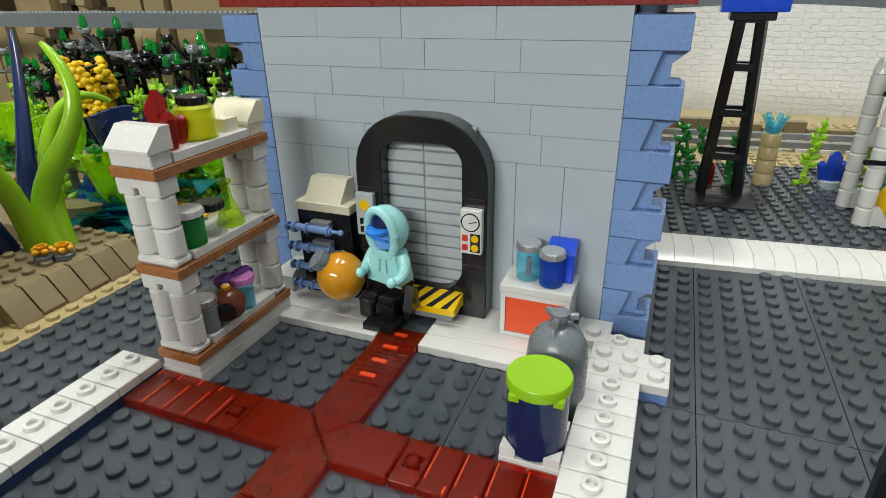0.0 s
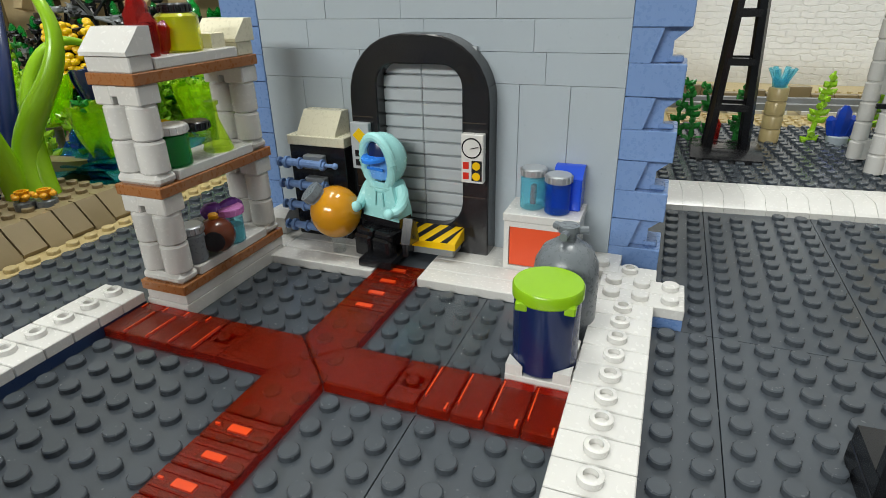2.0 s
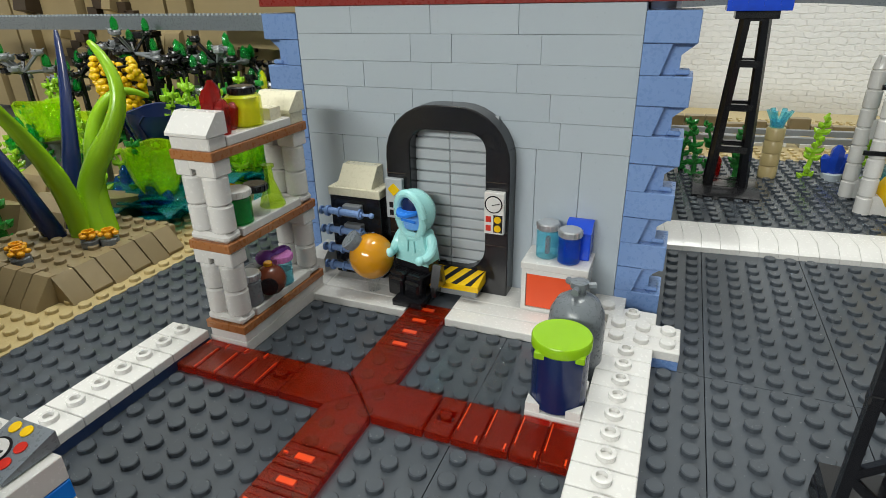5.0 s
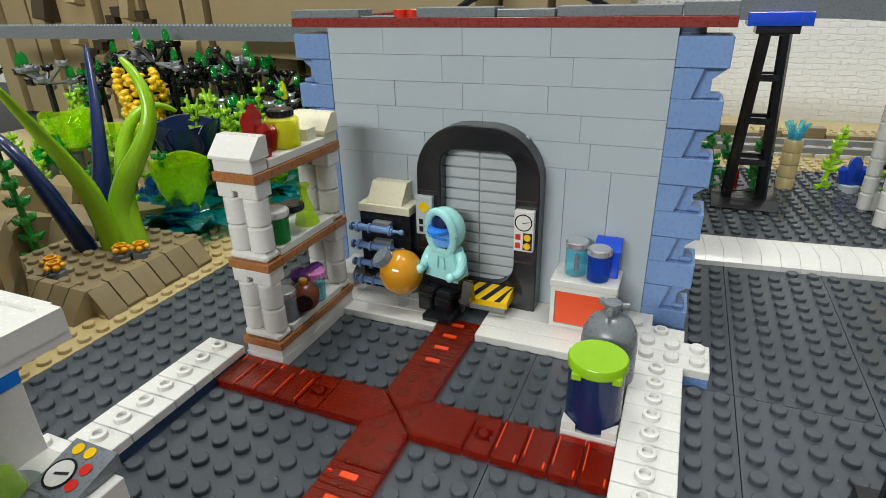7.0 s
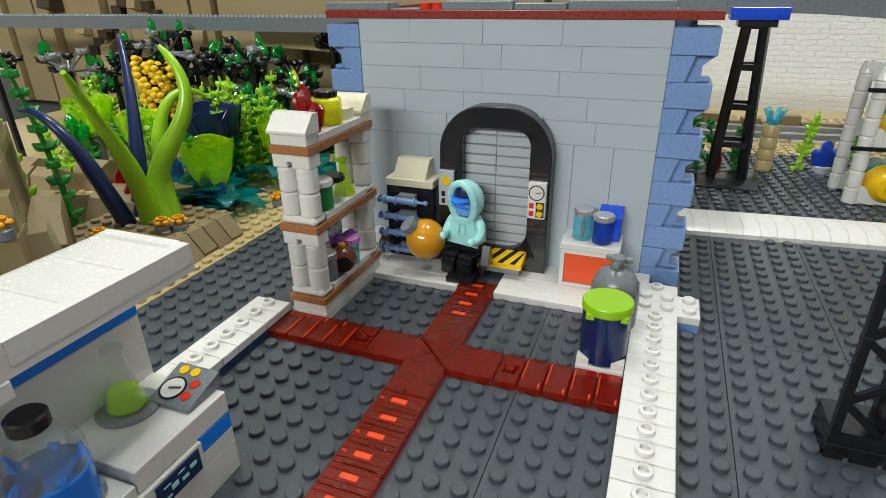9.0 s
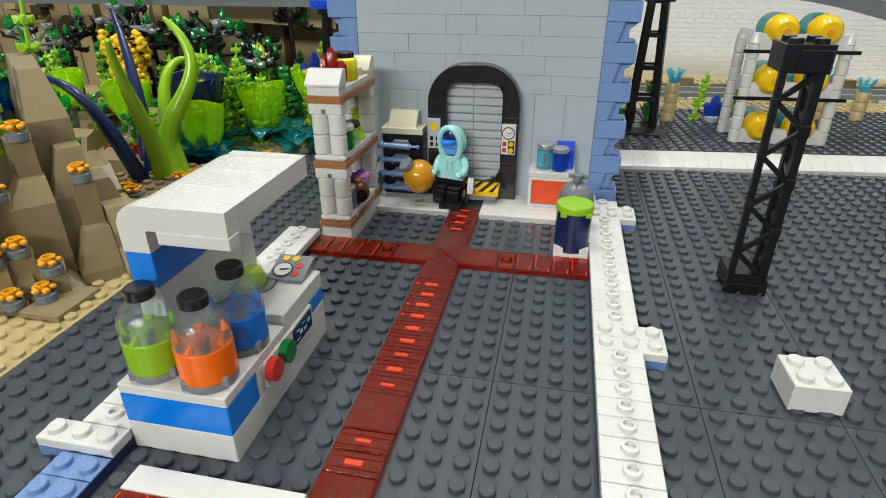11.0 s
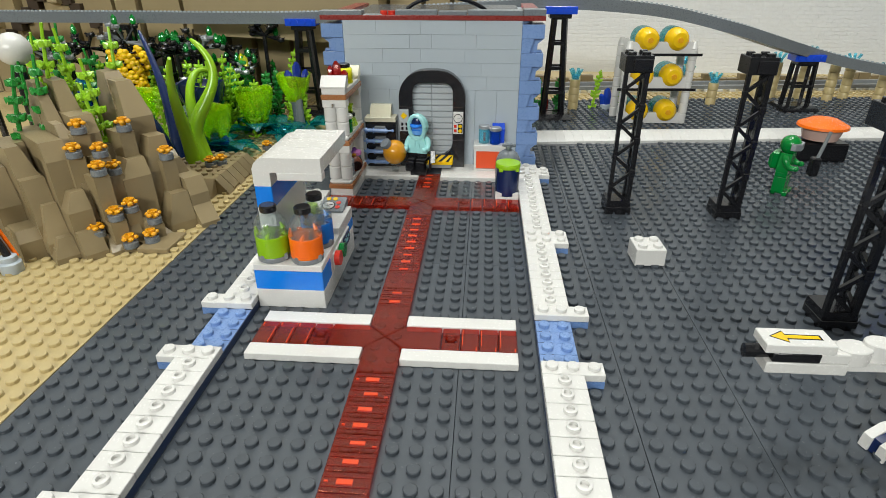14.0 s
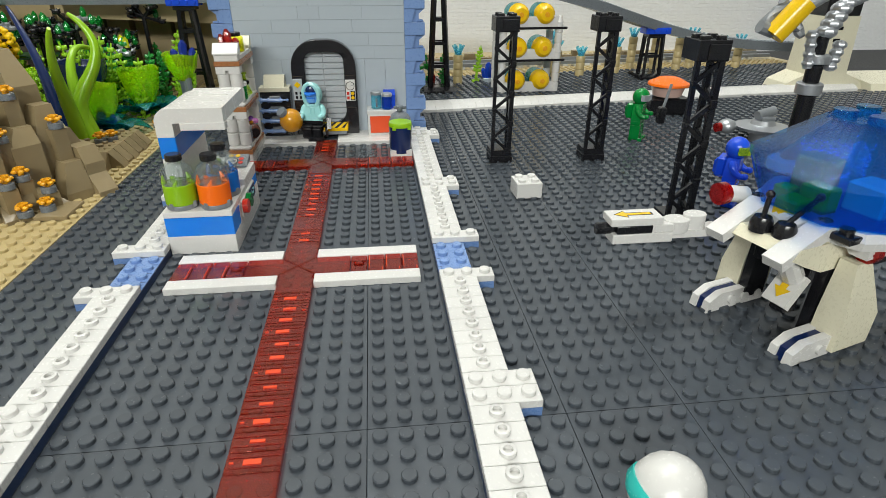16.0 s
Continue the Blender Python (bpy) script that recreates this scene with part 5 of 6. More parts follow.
def flower(x, y, z):
    f = thing("orange_flower", "orange plastic flower on a dark grey round stud", "flower", x, y, z, random.Random(int(x * 97)).uniform(0, 90), "orange flowers on the rock")
    bm = B()
    cyl(bm, 0, 0, -0.75, -0.3, 0.5, 14)
    part("round_plate", bm, MIDGREY, f)
    bm = B()
    lathe(bm, 0, 0, [(0.2, -0.3), (0.24, -0.05), (0.3, 0.05), (0.34, 0.22), (0.22, 0.22), (0.2, 0.08)], 12)
    for k in range(5):
        a = 2 * math.pi * k / 5
        ball(bm, 0.38 * math.cos(a), 0.38 * math.sin(a), -0.03, 0.2, 0.7, 8)
    part("petals", bm, FLAME, f)


FLOWERS = ((-22.6, 11.6, 8.4), (-20.6, 13.5, 8.1), (-22.5, 10.4, 7.1), (-21.3, 11.3, 6.9), (-20.9, 10.1, 6.0), (-20.8, 11.5, 5.6), (-18.5, 14.4, 5.8),
           (-20.3, 9.7, 2.9), (-19.8, 10.8, 3.1), (-18.5, 11.1, 2.1), (-21.5, 9.1, 1.9), (-18.5, 10.3, 1.0), (-19.6, 9.5, 0.95))
for p in FLOWERS:
    flower(p[0] + 0.12, p[1] - 0.1, p[2] + 0.12)
    bm = B()
    q = Vector((p[0], p[1], 0))
    rr = [ring(bm, [tuple(q + EU * a - EN * b + Vector((0, 0, zz))) for a, b in ((-0.5, -0.42), (0.5, -0.42), (0.7, 1.6), (-0.7, 1.6))]) for zz in (0, max(p[2] - 0.66, 0.05))]
    loft(bm, rr)
    ledge = solid("rock_ledge", bm, ROCK, "dark tan rock ledge under a flower", "rock")
    ledge["group"] = "rock ledges"


# ---- reef: tentacle plants ----
def tentacle(parent, pts, r0, mat, name="tentacle"):
    bm = B()
    n = 22
    path = bez(pts, n)
    tube(bm, path, [r0 * (1 - 0.72 * (k / n) ** 1.3) * (1 + (0.06 if k in (7, 8) else 0)) for k in range(n)] + [r0 * 0.2], 14)
    part(name, bm, mat, parent)


def reef_plants():
    b = thing("rock_outcrop", "dark tan rock outcrop with studs and slopes", "rock", -20.0, 22.5, 0)
    bm = B()
    box(bm, -6.5, 1.6, -2.0, 6.0, 0, 1.2, 0.04)
    for x in range(-6, 2):
        for y in range(-2, 6):
            stud(bm, x + 0.2, y + 0.5, 1.2, n=10)
    part("block", bm, ROCK, b)
    for k in range(6):
        bm = B()
        y = -2.2 + 1.25 * k
        prism_y(bm, [(1.4, 0), (3.0 - 0.2 * (k % 2), 0), (2.9, 0.25), (1.9, 1.45), (1.4, 1.45)], y, y + 1.15)
        part("slope", bm, ROCK, b)
    for k in range(6):
        bm = B()
        x = -5.2 + 1.2 * k
        prism_x(bm, [(-3.4, 0), (-3.3, 0.3), (-2.3, 1.5), (-1.9, 1.5), (-1.9, 0)], x, x + 1.1)
        part("slope", bm, ROCK, b)
    t = thing("tentacle_plant", "lime green curling plastic tentacle plant", "plant", 0, 0, 0)
    tentacle(t, [(-22.4, 25.4, 1.0), (-22.4, 25.2, 5.6), (-22.6, 23.6, 7.6), (-19.9, 20.3, 11.4)], 0.68, LIME)
    tentacle(t, [(-21.8, 26.0, 1.0), (-24.2, 26.6, 6.0), (-19.0, 28.4, 6.4), (-19.6, 28.6, 10.0), (-22.2, 28.8, 11.8)], 0.74, LIME)
    tentacle(t, [(-21.4, 26.4, 1.0), (-23.6, 27.2, 7.0), (-23.4, 30.0, 10.0), (-22.2, 32.0, 8.2)], 0.55, LIME)
    t = thing("tentacle_plant", "dark navy tentacle plant beside the lime one", "plant", 0, 0, 0)
    tentacle(t, [(-24.2, 26.2, 1.0), (-24.6, 27.4, 5.0), (-26.2, 29.6, 8.4), (-28.6, 31.6, 12.2)], 0.62, NAVY)
    tentacle(t, [(-23.6, 24.6, 1.0), (-24.2, 23.6, 5.0), (-25.4, 23.3, 8.8), (-29.0, 23.5, 8.4)], 0.58, NAVY)
    for x, y in ((-20.2, 24.2), (-19.4, 24.8), (-22.4, 21.6), (-21.6, 21.2)):
        flower(x, y, 1.95)


reef_plants()


def leaf_clump(x, y, z, s, mat, label, rng, n=7):
    bm = B()
    for k in range(n):
        a = 2 * math.pi * k / n + rng.uniform(-0.3, 0.3)
        ln = s * rng.uniform(0.8, 1.25)
        path = bez([(0, 0, 0.1), (0.5 * ln * math.cos(a), 0.5 * ln * math.sin(a), 0.9 * s * rng.uniform(0.3, 0.9)), (ln * math.cos(a), ln * math.sin(a), 0.2 * s * rng.uniform(0.2, 2.6))], 6)
        for i in range(6):
            p, q = path[i], path[i + 1]
            d = Vector((-math.sin(a), math.cos(a), 0))
            w0, w1 = 0.3 * s * math.sin(math.pi * (i + 0.35) / 6.6), 0.3 * s * math.sin(math.pi * min((i + 1.35) / 6.6, 1))
            vs = ring(bm, [p - d * w0, p + d * w0, q + d * w1, q - d * w1])
            vt = ring(bm, [v.co + Vector((0, 0, 0.09)) for v in vs])
            loft(bm, [vs, vt])
    ob = solid("leaf_clump", bm, mat, label, "plant", x, y, z)
    ob["group"] = "leaf clumps of the reef"
    return ob


def bowl(x, y, z0, z1, r0, r1, mat, label, rng):
    """A thin-walled faceted cup plant with a wavy rim."""
    b = thing("cup_plant", label, "plant", x, y, z0, group="cup plants of the reef")
    bm = B()
    n = 18
    h = z1 - z0
    rings = []
    ph = rng.uniform(0, 6)
    for f, rr in ((0, r0 * 0.8), (0.08, r0), (0.45, r0 + (r1 - r0) * 0.62), (0.8, r0 + (r1 - r0) * 0.92), (1.0, r1)):
        rings.append(ring(bm, [(rr * math.cos(2 * math.pi * i / n), rr * math.sin(2 * math.pi * i / n), f * h + (0.16 * math.sin(3 * 2 * math.pi * i / n + ph) if f == 1 else 0)) for i in range(n)]))
    for f, rr in ((0.98, r1 - 0.14), (0.8, r0 + (r1 - r0) * 0.92 - 0.15), (0.45, r0 + (r1 - r0) * 0.62 - 0.15), (0.14, r0 * 0.8)):
        rings.append(ring(bm, [(rr * math.cos(2 * math.pi * i / n), rr * math.sin(2 * math.pi * i / n), f * h + (0.16 * math.sin(3 * 2 * math.pi * i / n + ph) if f > 0.9 else 0)) for i in range(n)]))
    loft(bm, rings)
    part("cup", bm, mat, b)
    for k in range(7):
        a = 2 * math.pi * k / 7 + ph
        bm = B()
        pts = []
        for f in (0.12, 0.45, 0.8, 1.0):
            rr = {0.12: r0, 0.45: r0 + (r1 - r0) * 0.62, 0.8: r0 + (r1 - r0) * 0.92, 1.0: r1}[f] + 0.03
            aa = a + rng.uniform(-0.15, 0.15)
            pts.append(Vector((rr * math.cos(aa), rr * math.sin(aa), f * h)))
        tube(bm, pts, [0.07] * 4, 5)
        part("rib", bm, mat, b)
    bm = B()
    lathe(bm, 0, 0, [(0.5, -z0 + 0.05), (0.6, -0.3), (r0 * 0.9, 0.0)], 12)
    part("stem", bm, MIDGREY, b)
    return b


def black_plant(x, y, z, mat, rng, n=10, spread=1.6, gem=C_GREEN):
    p = thing("dark_plant", "black knobbly plant carrying small transparent gems", "plant", x, y, 0, group="dark plants of the reef")
    bm = B()
    rod(bm, (0, 0, 0), (0, 0, z), 0.35, 8, 0.25)
    part("stem", bm, BLACK, p)
    for k in range(n):
        a, e = rng.uniform(0, 6.3), rng.uniform(-0.3, 1.0)
        d = Vector((math.cos(a) * math.cos(e), math.sin(a) * math.cos(e), math.sin(e))) * spread * rng.uniform(0.5, 1.0)
        bm = B()
        rod(bm, (0, 0, z), tuple(Vector((0, 0, z)) + d), 0.16, 6)
        c = Vector((0, 0, z)) + d
        lathe(bm, c.x, c.y, [(0.25, c.z - 0.25), (0.48, c.z - 0.1), (0.48, c.z + 0.15), (0.3, c.z + 0.3)], 8)
        for q in range(3):
            aa = a + 2.1 * q
            rod(bm, c, c + Vector((0.6 * math.cos(aa), 0.6 * math.sin(aa), 0.35)), 0.13, 6, 0.06)
        part("knob", bm, mat if k % 3 else BLACK, p)
        if k % 4 == 0:
            bm = B()
            lathe(bm, c.x, c.y, [(0.22, c.z + 0.3), (0.36, c.z + 0.5), (0.3, c.z + 1.1), (0.05, c.z + 1.45)], 7)
            part("gem", bm, gem, p)
    return p


def flower_bush(x, y, z, rng):
    b = thing("yellow_bush", "tall bush of yellow plastic flowers on dark stems", "plant", x, y, 0)
    bm = B()
    rod(bm, (0, 0, 0), (0, 0, z + 1.5), 0.6, 8, 0.4)
    part("stem", bm, BLACK, b)
    for k in range(26):
        a = 2.4 * k
        zz = z - 2.6 + 4.6 * k / 26
        rr = 1.5 + 0.4 * math.sin(k * 1.3)
        c = Vector((rr * math.cos(a), rr * math.sin(a), zz))
        bm = B()
        ball(bm, c.x, c.y, c.z, 0.42, 0.9, 8)
        for q in range(5):
            aa = 2 * math.pi * q / 5
            side = Vector((-math.sin(a), math.cos(a), 0)) * math.cos(aa) + Vector((0, 0, 1)) * math.sin(aa)
            pt = c + side * 0.48 - Vector((math.cos(a), math.sin(a), 0)) * 0.1
            ball(bm, pt.x, pt.y, pt.z, 0.36, 0.8, 8)
        part("flower_head", bm, YELLOW, b)
        bm = B()
        rod(bm, (0, 0, zz - 0.2), tuple(c), 0.14, 5)
        part("twig", bm, BLACK, b)


def reef():
    r = random.Random(21)
    bowl(-23.0, 32.0, 1.2, 4.9, 1.0, 1.95, C_LIME, "transparent lime cup plant on the sand", r)
    bowl(-21.3, 39.2, 1.3, 5.3, 1.1, 2.1, C_LIME, "transparent lime cup plant farther back", r)
    bowl(-17.0, 41.0, 3.6, 6.6, 0.9, 1.9, C_LIME, "transparent lime cup plant beside the building", r)
    bowl(-31.5, 34.5, 2.6, 6.0, 1.0, 2.0, C_LIME, "transparent lime cup plant behind the tentacles", r)
    bowl(-40.5, 37.0, 3.0, 6.2, 1.0, 2.0, C_LIME, "transparent lime cup plant deep in the reef", r)
    bowl(-25.6, 35.6, 3.6, 6.6, 1.6, 2.5, NAVY, "dark navy cup plant on a tall stem", r)
    for x, y, s in ((-23.0, 31.6, 3.4), (-21.0, 31.2, 2.8), (-25.0, 30.6, 3.2), (-21.3, 38.8, 3.4), (-19.2, 39.4, 3.0), (-17.2, 37.5, 3.0), (-15.6, 40.0, 3.2), (-24.5, 35.5, 2.8), (-27.0, 31.0, 3.0)):
        leaf_clump(x, y, 0.2, s, C_TEAL, "transparent teal leaf clump on the sand", r)
    flower_bush(-36.8, 42.0, 7.0, r)
    for x, y, z, n, sp in ((-43.0, 38.0, 8.4, 12, 2.2), (-37.0, 52.0, 7.4, 14, 3.0), (-26.0, 46.5, 5.6, 14, 2.0), (-30.0, 44.0, 5.2, 9, 1.8), (-47.0, 46.0, 7.0, 12, 2.6), (-33.0, 46.0, 8.0, 10, 2.0), (-50.0, 36.0, 9.0, 12, 2.4), (-27.0, 50.0, 5.0, 10, 2.2)):
        black_plant(x, y, z, CHROME if x in (-26.0, -30.0) else GUN if x == -43.0 else BLACK, r, n, sp, C_GREEN if x < -26.5 else C_YEL)
    for k in range(46):
        x, y = r.uniform(-45, -20), r.uniform(30, 47)
        if k < 16:
            x, y = r.uniform(-28.5, -20.5), r.uniform(37, 42)
        if k >= 16 and x > -25 and y < 36:
            x -= 8
        weed(x, y, 0.05, r.uniform(3.2, 7.0) + (1.2 if k < 16 else 0), YLEAF if k < 22 or k % 3 == 0 else LEAF, "yellow-green plastic weed stalk of the reef" if k < 22 or k % 3 == 0 else "bright green plastic weed stalk of the reef", r, 0.8)
    for k in range(9):
        black_plant(-49.0 + 3.1 * k, 46.0 + 7.0 * ((k * 0.37) % 1), 5.5 + 4.5 * ((k * 0.61) % 1), BLACK if k % 3 else GUN, r, 13, 2.7)
    for k in range(44):
        weed(r.uniform(-48, -21), r.uniform(41, 55), 0.05, r.uniform(3.5, 8.0), LEAF if k % 2 else YLEAF, "bright green plastic weed stalk of the reef" if k % 2 else "yellow-green plastic weed stalk of the reef", r, 0.9, 1.5)
    dark_leaf = plastic("dark_green_plastic", (0.008, 0.075, 0.02), 0.3)
    for k in range(22):
        leaf_clump(r.uniform(-48, -22), r.uniform(36, 56), r.uniform(0.1, 3.5), r.uniform(2.0, 3.4), dark_leaf if k % 3 else LEAF, "dark green plastic leaf clump of the reef" if k % 3 else "bright green plastic leaf clump of the reef", r, 9)
    for k in range(6):
        weed(-16.0 - 0.5 * k, 41.5 + (k % 3) * 0.9, 0.05, r.uniform(5.2, 6.8), YLEAF, "yellow-green plastic weed by the building", r, 0.7)
    for x, y, h, m in ((-26.4, 19.5, 10.4, LEAF), (-30.5, 17.0, 12.2, LEAF), (-29.4, 22.4, 11.0, YLEAF), (-31.8, 22.8, 13.6, LEAF), (-33.4, 22.0, 13.0, YLEAF), (-28.4, 24.4, 11.6, LEAF)):
        weed(x, y, 0.05, h, m, "tall green plastic weed behind the rock", r, 1.2, 1.5)
    for x, y, z, m, lab in ((-26.5, 18.5, 7.5, C_BLUE, "transparent blue"), (-22.8, 31.0, 0.1, C_BLUE, "transparent blue"), (-25.8, 27.0, 0.1, C_DRED, "transparent dark red"), (-29.5, 29.5, 0.1, C_DRED, "transparent dark red"),
                            (-16.6, 40.6, 5.2, plastic("navy_crystal", (0.01, 0.03, 0.25), 0.15), "dark blue"), (-27.5, 33.0, 0.1, C_BLUE, "transparent blue"), (-38.0, 33.0, 3.0, C_GREEN, "transparent green")):
        crystals("reef_crystal", lab + " crystal cluster in the reef", x, y, z, m, [(0, 0, 2.6, 0.45, 0.2, 0), (0.5, 0.2, 1.8, 0.4, 0.5, 0.2), (-0.5, 0.1, 1.7, 0.4, -0.5, 0.1), (0.1, -0.5, 1.4, 0.35, 0.1, -0.4)], 1.1)
    for x, y, z1 in ((-26.5, 18.5, 7.5), (-16.6, 40.6, 5.2), (-38.0, 33.0, 3.0)):
        bm = B()
        rod(bm, (x, y, 0), (x, y, z1), 0.5, 8, 0.4)
        solid("grey_stump", bm, GUN, "dark grey round stump under a crystal cluster", "stump")
    for x, y in ((-18.2, 33.2), (-16.4, 36.5), (-23.6, 25.5)):
        flower(x, y, 0.85)
    bm = B()
    for k in range(28):
        x, y = r.uniform(-46, -24), r.uniform(24, 50)
        w, h = r.uniform(1, 3), r.uniform(0.5, 2.6)
        prism_x(bm, [(y - w, 0), (y - w * 0.6, h * 0.8), (y, h), (y + w, h * 0.7), (y + w, 0)], x - w, x + w * 0.7)
    tagged(solid("reef_rocks", bm, ROCK, "low dark tan rocks under the reef plants", "rock"), kind="stuff")
    bm = B()
    box(bm, -18.6, -16.4, 10.4, 13.2, 0.05, 0.4, 0.03)
    solid("tan_plate", bm, ROCK, "dark tan plate at the foot of the mound", "plate", -0.3, -1.4, 0, 0)


reef()


# ---- tall weeds and odd things round the mound ----
def mound_extras():
    r = random.Random(31)
    for x, y, h, m in ((-26.6, 15.0, 14.4, YLEAF), (-24.9, 16.6, 14.0, YLEAF), (-23.4, 17.8, 13.8, YLEAF), (-22.9, 15.2, 12.2, YLEAF), (-22.4, 14.2, 10.6, YLEAF), (-27.6, 12.6, 12.0, LEAF), (-26.4, 13.6, 12.6, LEAF)):
        weed(x, y, 0.05, h, m, "tall yellow-green plastic weed growing behind the rock" if m is YLEAF else "bright green plastic weed growing behind the rock", r, 1.0, 1.5)
    p = thing("pearl_ball", "shiny white plastic ball on a dark stem", "ball", -30.0, 17.2, 0)
    bm = B()
    ball(bm, 0, 0, 12.4, 1.2, 1.0, 24)
    part("ball", bm, WHITE, p)
    bm = B()
    rod(bm, (0, 0, 0), (0, 0, 11.4), 0.6, 10, 0.45)
    part("stem", bm, BLACK, p)
    p = thing("hose_stand", "black hose rising from a light grey round foot on the sand", "hose", -25.6, 5.9, 0.05)
    bm = B()
    lathe(bm, 0, 0, [(0.62, 0), (0.66, 0.06), (0.66, 0.7), (0.5, 0.8), (0.5, 1.15), (0.4, 1.2)], 18)
    part("foot", bm, LIGHT, p)
    bm = B()
    tube(bm, bez([(0, 0, 1.1), (-0.4, 0.1, 2.4), (-1.3, 0.2, 4.0), (-2.8, 0.3, 6.5)], 10), [0.24] * 11, 10)
    part("hose", bm, BLACK, p)
    for dx, m, n in ((0.35, WHITE, "white_stick"), (0.6, ORANGE, "orange_stick")):
        bm = B()
        rod(bm, (-0.4 + dx, 0.5, 0.9), (-2.2 + dx, 0.9, 5.0), 0.12, 8)
        part(n, bm, m, p)


mound_extras()


# ---- clear plates on the floor ----
def clear_plate(x, y, nx, ny):
    p = thing("clear_plate", "clear transparent studded plate lying on the grey plates", "plate", x, y, 0, group="clear plates on the floor")
    bm = B()
    box(bm, 0.02, nx - 0.02, 0.02, ny - 0.02, 0.24, 0.4, 0.02)
    part("plate", bm, C_FILM, p)
    bm = B()
    stud(bm, 0, 0, 0.4, n=12)
    me = mesh_of("stud", bm, C_FILM)
    for i in range(nx):
        for k in range(ny):
            piece("stud", me, p, i + 0.5, k + 0.5)


clear_plate(2, 20, 3, 4)


# ---- robot walker ----
def walker():
    w = thing("robot_walker", "white toy robot walker with a blue cockpit dome", "robot", 25.4, -4.6, 0)
    # the body faces the track: x ahead, y to its side, about the dome's middle
    body = Matrix.Translation((2.15, -2.0, 0)) @ Matrix.Rotation(radians(197), 4, "Z")

    def put(name, bm, mat, parent=w, label=""):
        bmesh.ops.transform(bm, matrix=body, verts=bm.verts)
        return part(name, bm, mat, parent, label)
    bm = B()
    n = 8
    rs = []
    for rr, z in ((4.0, 6.2), (4.75, 8.0), (1.8, 10.1), (1.7, 9.95), (4.5, 7.95), (3.85, 6.2)):
        rs.append(ring(bm, [(rr * math.cos(2 * math.pi * (i + 0.5) / n), rr * math.sin(2 * math.pi * (i + 0.5) / n), z) for i in range(n)]))
    loft(bm, rs)
    dome_blue = clear("clear_dome_blue", (0.01, 0.2, 0.6), 0.04, 0.07, (0.16, 0.64, 0.95))
    fore = Vector((0.9, 0.25, 0))
    bmesh.ops.translate(bm, vec=fore, verts=bm.verts)
    dome = put("dome", bm, dome_blue, w, "faceted transparent blue dome")
    for f in dome.data.polygons:
        f.use_smooth = False
    bm = B()
    lathe(bm, 0, 0, [(1.8, 10.02), (1.75, 10.14), (0.1, 10.14)], 8)
    for x in (-0.5, 0.5):
        for y in (-0.5, 0.5):
            stud(bm, x * 1.6, y * 1.6, 10.14, 0.5, 0.3)
    bmesh.ops.translate(bm, vec=fore, verts=bm.verts)
    put("dome_cap", bm, dome_blue)
    for x0, x1, y0, y1, z0, z1, m in ((3.0, 4.3, -0.9, 0.3, 5.5, 6.6, YELLOW), (2.2, 3.2, -0.6, 0.8, 5.5, 7.2, LIME), (0.6, 2.0, -2.0, -0.4, 5.5, 8.0, GREEN), (0.2, 1.8, 0.6, 2.4, 5.5, 7.5, AQUA), (2.4, 3.2, -1.9, -1.0, 5.5, 6.7, LIME)):
        bm = B()
        box(bm, x0, x1, y0, y1, z0, z1, 0.1)
        put("cockpit_block", bm, m)
    bm = B()
    rod(bm, (4.28, -0.3, 6.05), (4.4, -0.3, 6.05), 0.25, 12)
    put("cockpit_stud", bm, YELLOW)
    bm = B()
    lathe(bm, 0, 0, [(3.2, 5.1), (4.0, 5.3), (4.1, 5.7), (3.9, 6.05)], 8)
    bmesh.ops.translate(bm, vec=fore * 0.7, verts=bm.verts)
    put("deck", bm, WHITE)
    bm = B()
    prism_y(bm, [(-3.0, 3.9), (4.0, 3.9), (5.2, 4.4), (6.2, 4.9), (5.8, 5.35), (-3.0, 5.35)], -2.0, 2.0)
    put("hull", bm, CREAM)
    bm = B()
    box(bm, -2.0, 3.8, -1.6, 1.6, 2.9, 3.9, 0.15)
    put("hip", bm, BLACK)
    for y0, y1 in ((-2.15, -1.15), (0.98, 1.98)):
        bm = B()
        prism_y(bm, [(3.6, 5.5), (4.2, 5.5), (6.6, 4.45), (6.8, 4.9), (4.3, 6.1), (3.6, 6.1)], y0, y1)
        put("sloped_panel", bm, WHITE)
    for sg in (-1, 1):
        for x0, x1, yy in ((0.6, 3.0, 2.9), (-2.4, 0.2, 3.1)):
            bm = B()
            prism_x(bm, [(sg * 1.9, 5.3), (sg * 1.9, 6.0), (sg * (yy + 0.2), 5.3), (sg * (yy + 0.2), 4.8), (sg * 2.3, 4.8)][::sg], x0, x1)
            put("sloped_panel", bm, WHITE)
    for x, y, tx, ty, tz in ((5.55, -0.3, 5.4, -0.35, 7.0), (5.3, 0.7, 3.7, 0.8, 7.0)):
        bm = B()
        lathe(bm, x, y, [(0.5, 5.3), (0.5, 5.75), (0.38, 6.0), (0.14, 6.05)], 14)
        rod(bm, (x, y, 5.95), (tx, ty, tz), 0.12, 8)
        ball(bm, tx, ty, tz, 0.2)
        put("antenna", bm, BLACK)
    for x0, x1, y0, y1 in ((3.3, 4.3, -3.7, -1.5), (3.1, 4.2, 0.7, 2.9)):
        bm = B()
        box(bm, x0, x1, y0, y1, 5.6, 5.95, 0.06)
        for k in range(2):
            stud(bm, (x0 + x1) / 2, y0 + 0.6 + k, 5.95)
        put("dark_fitting", bm, BLACK)
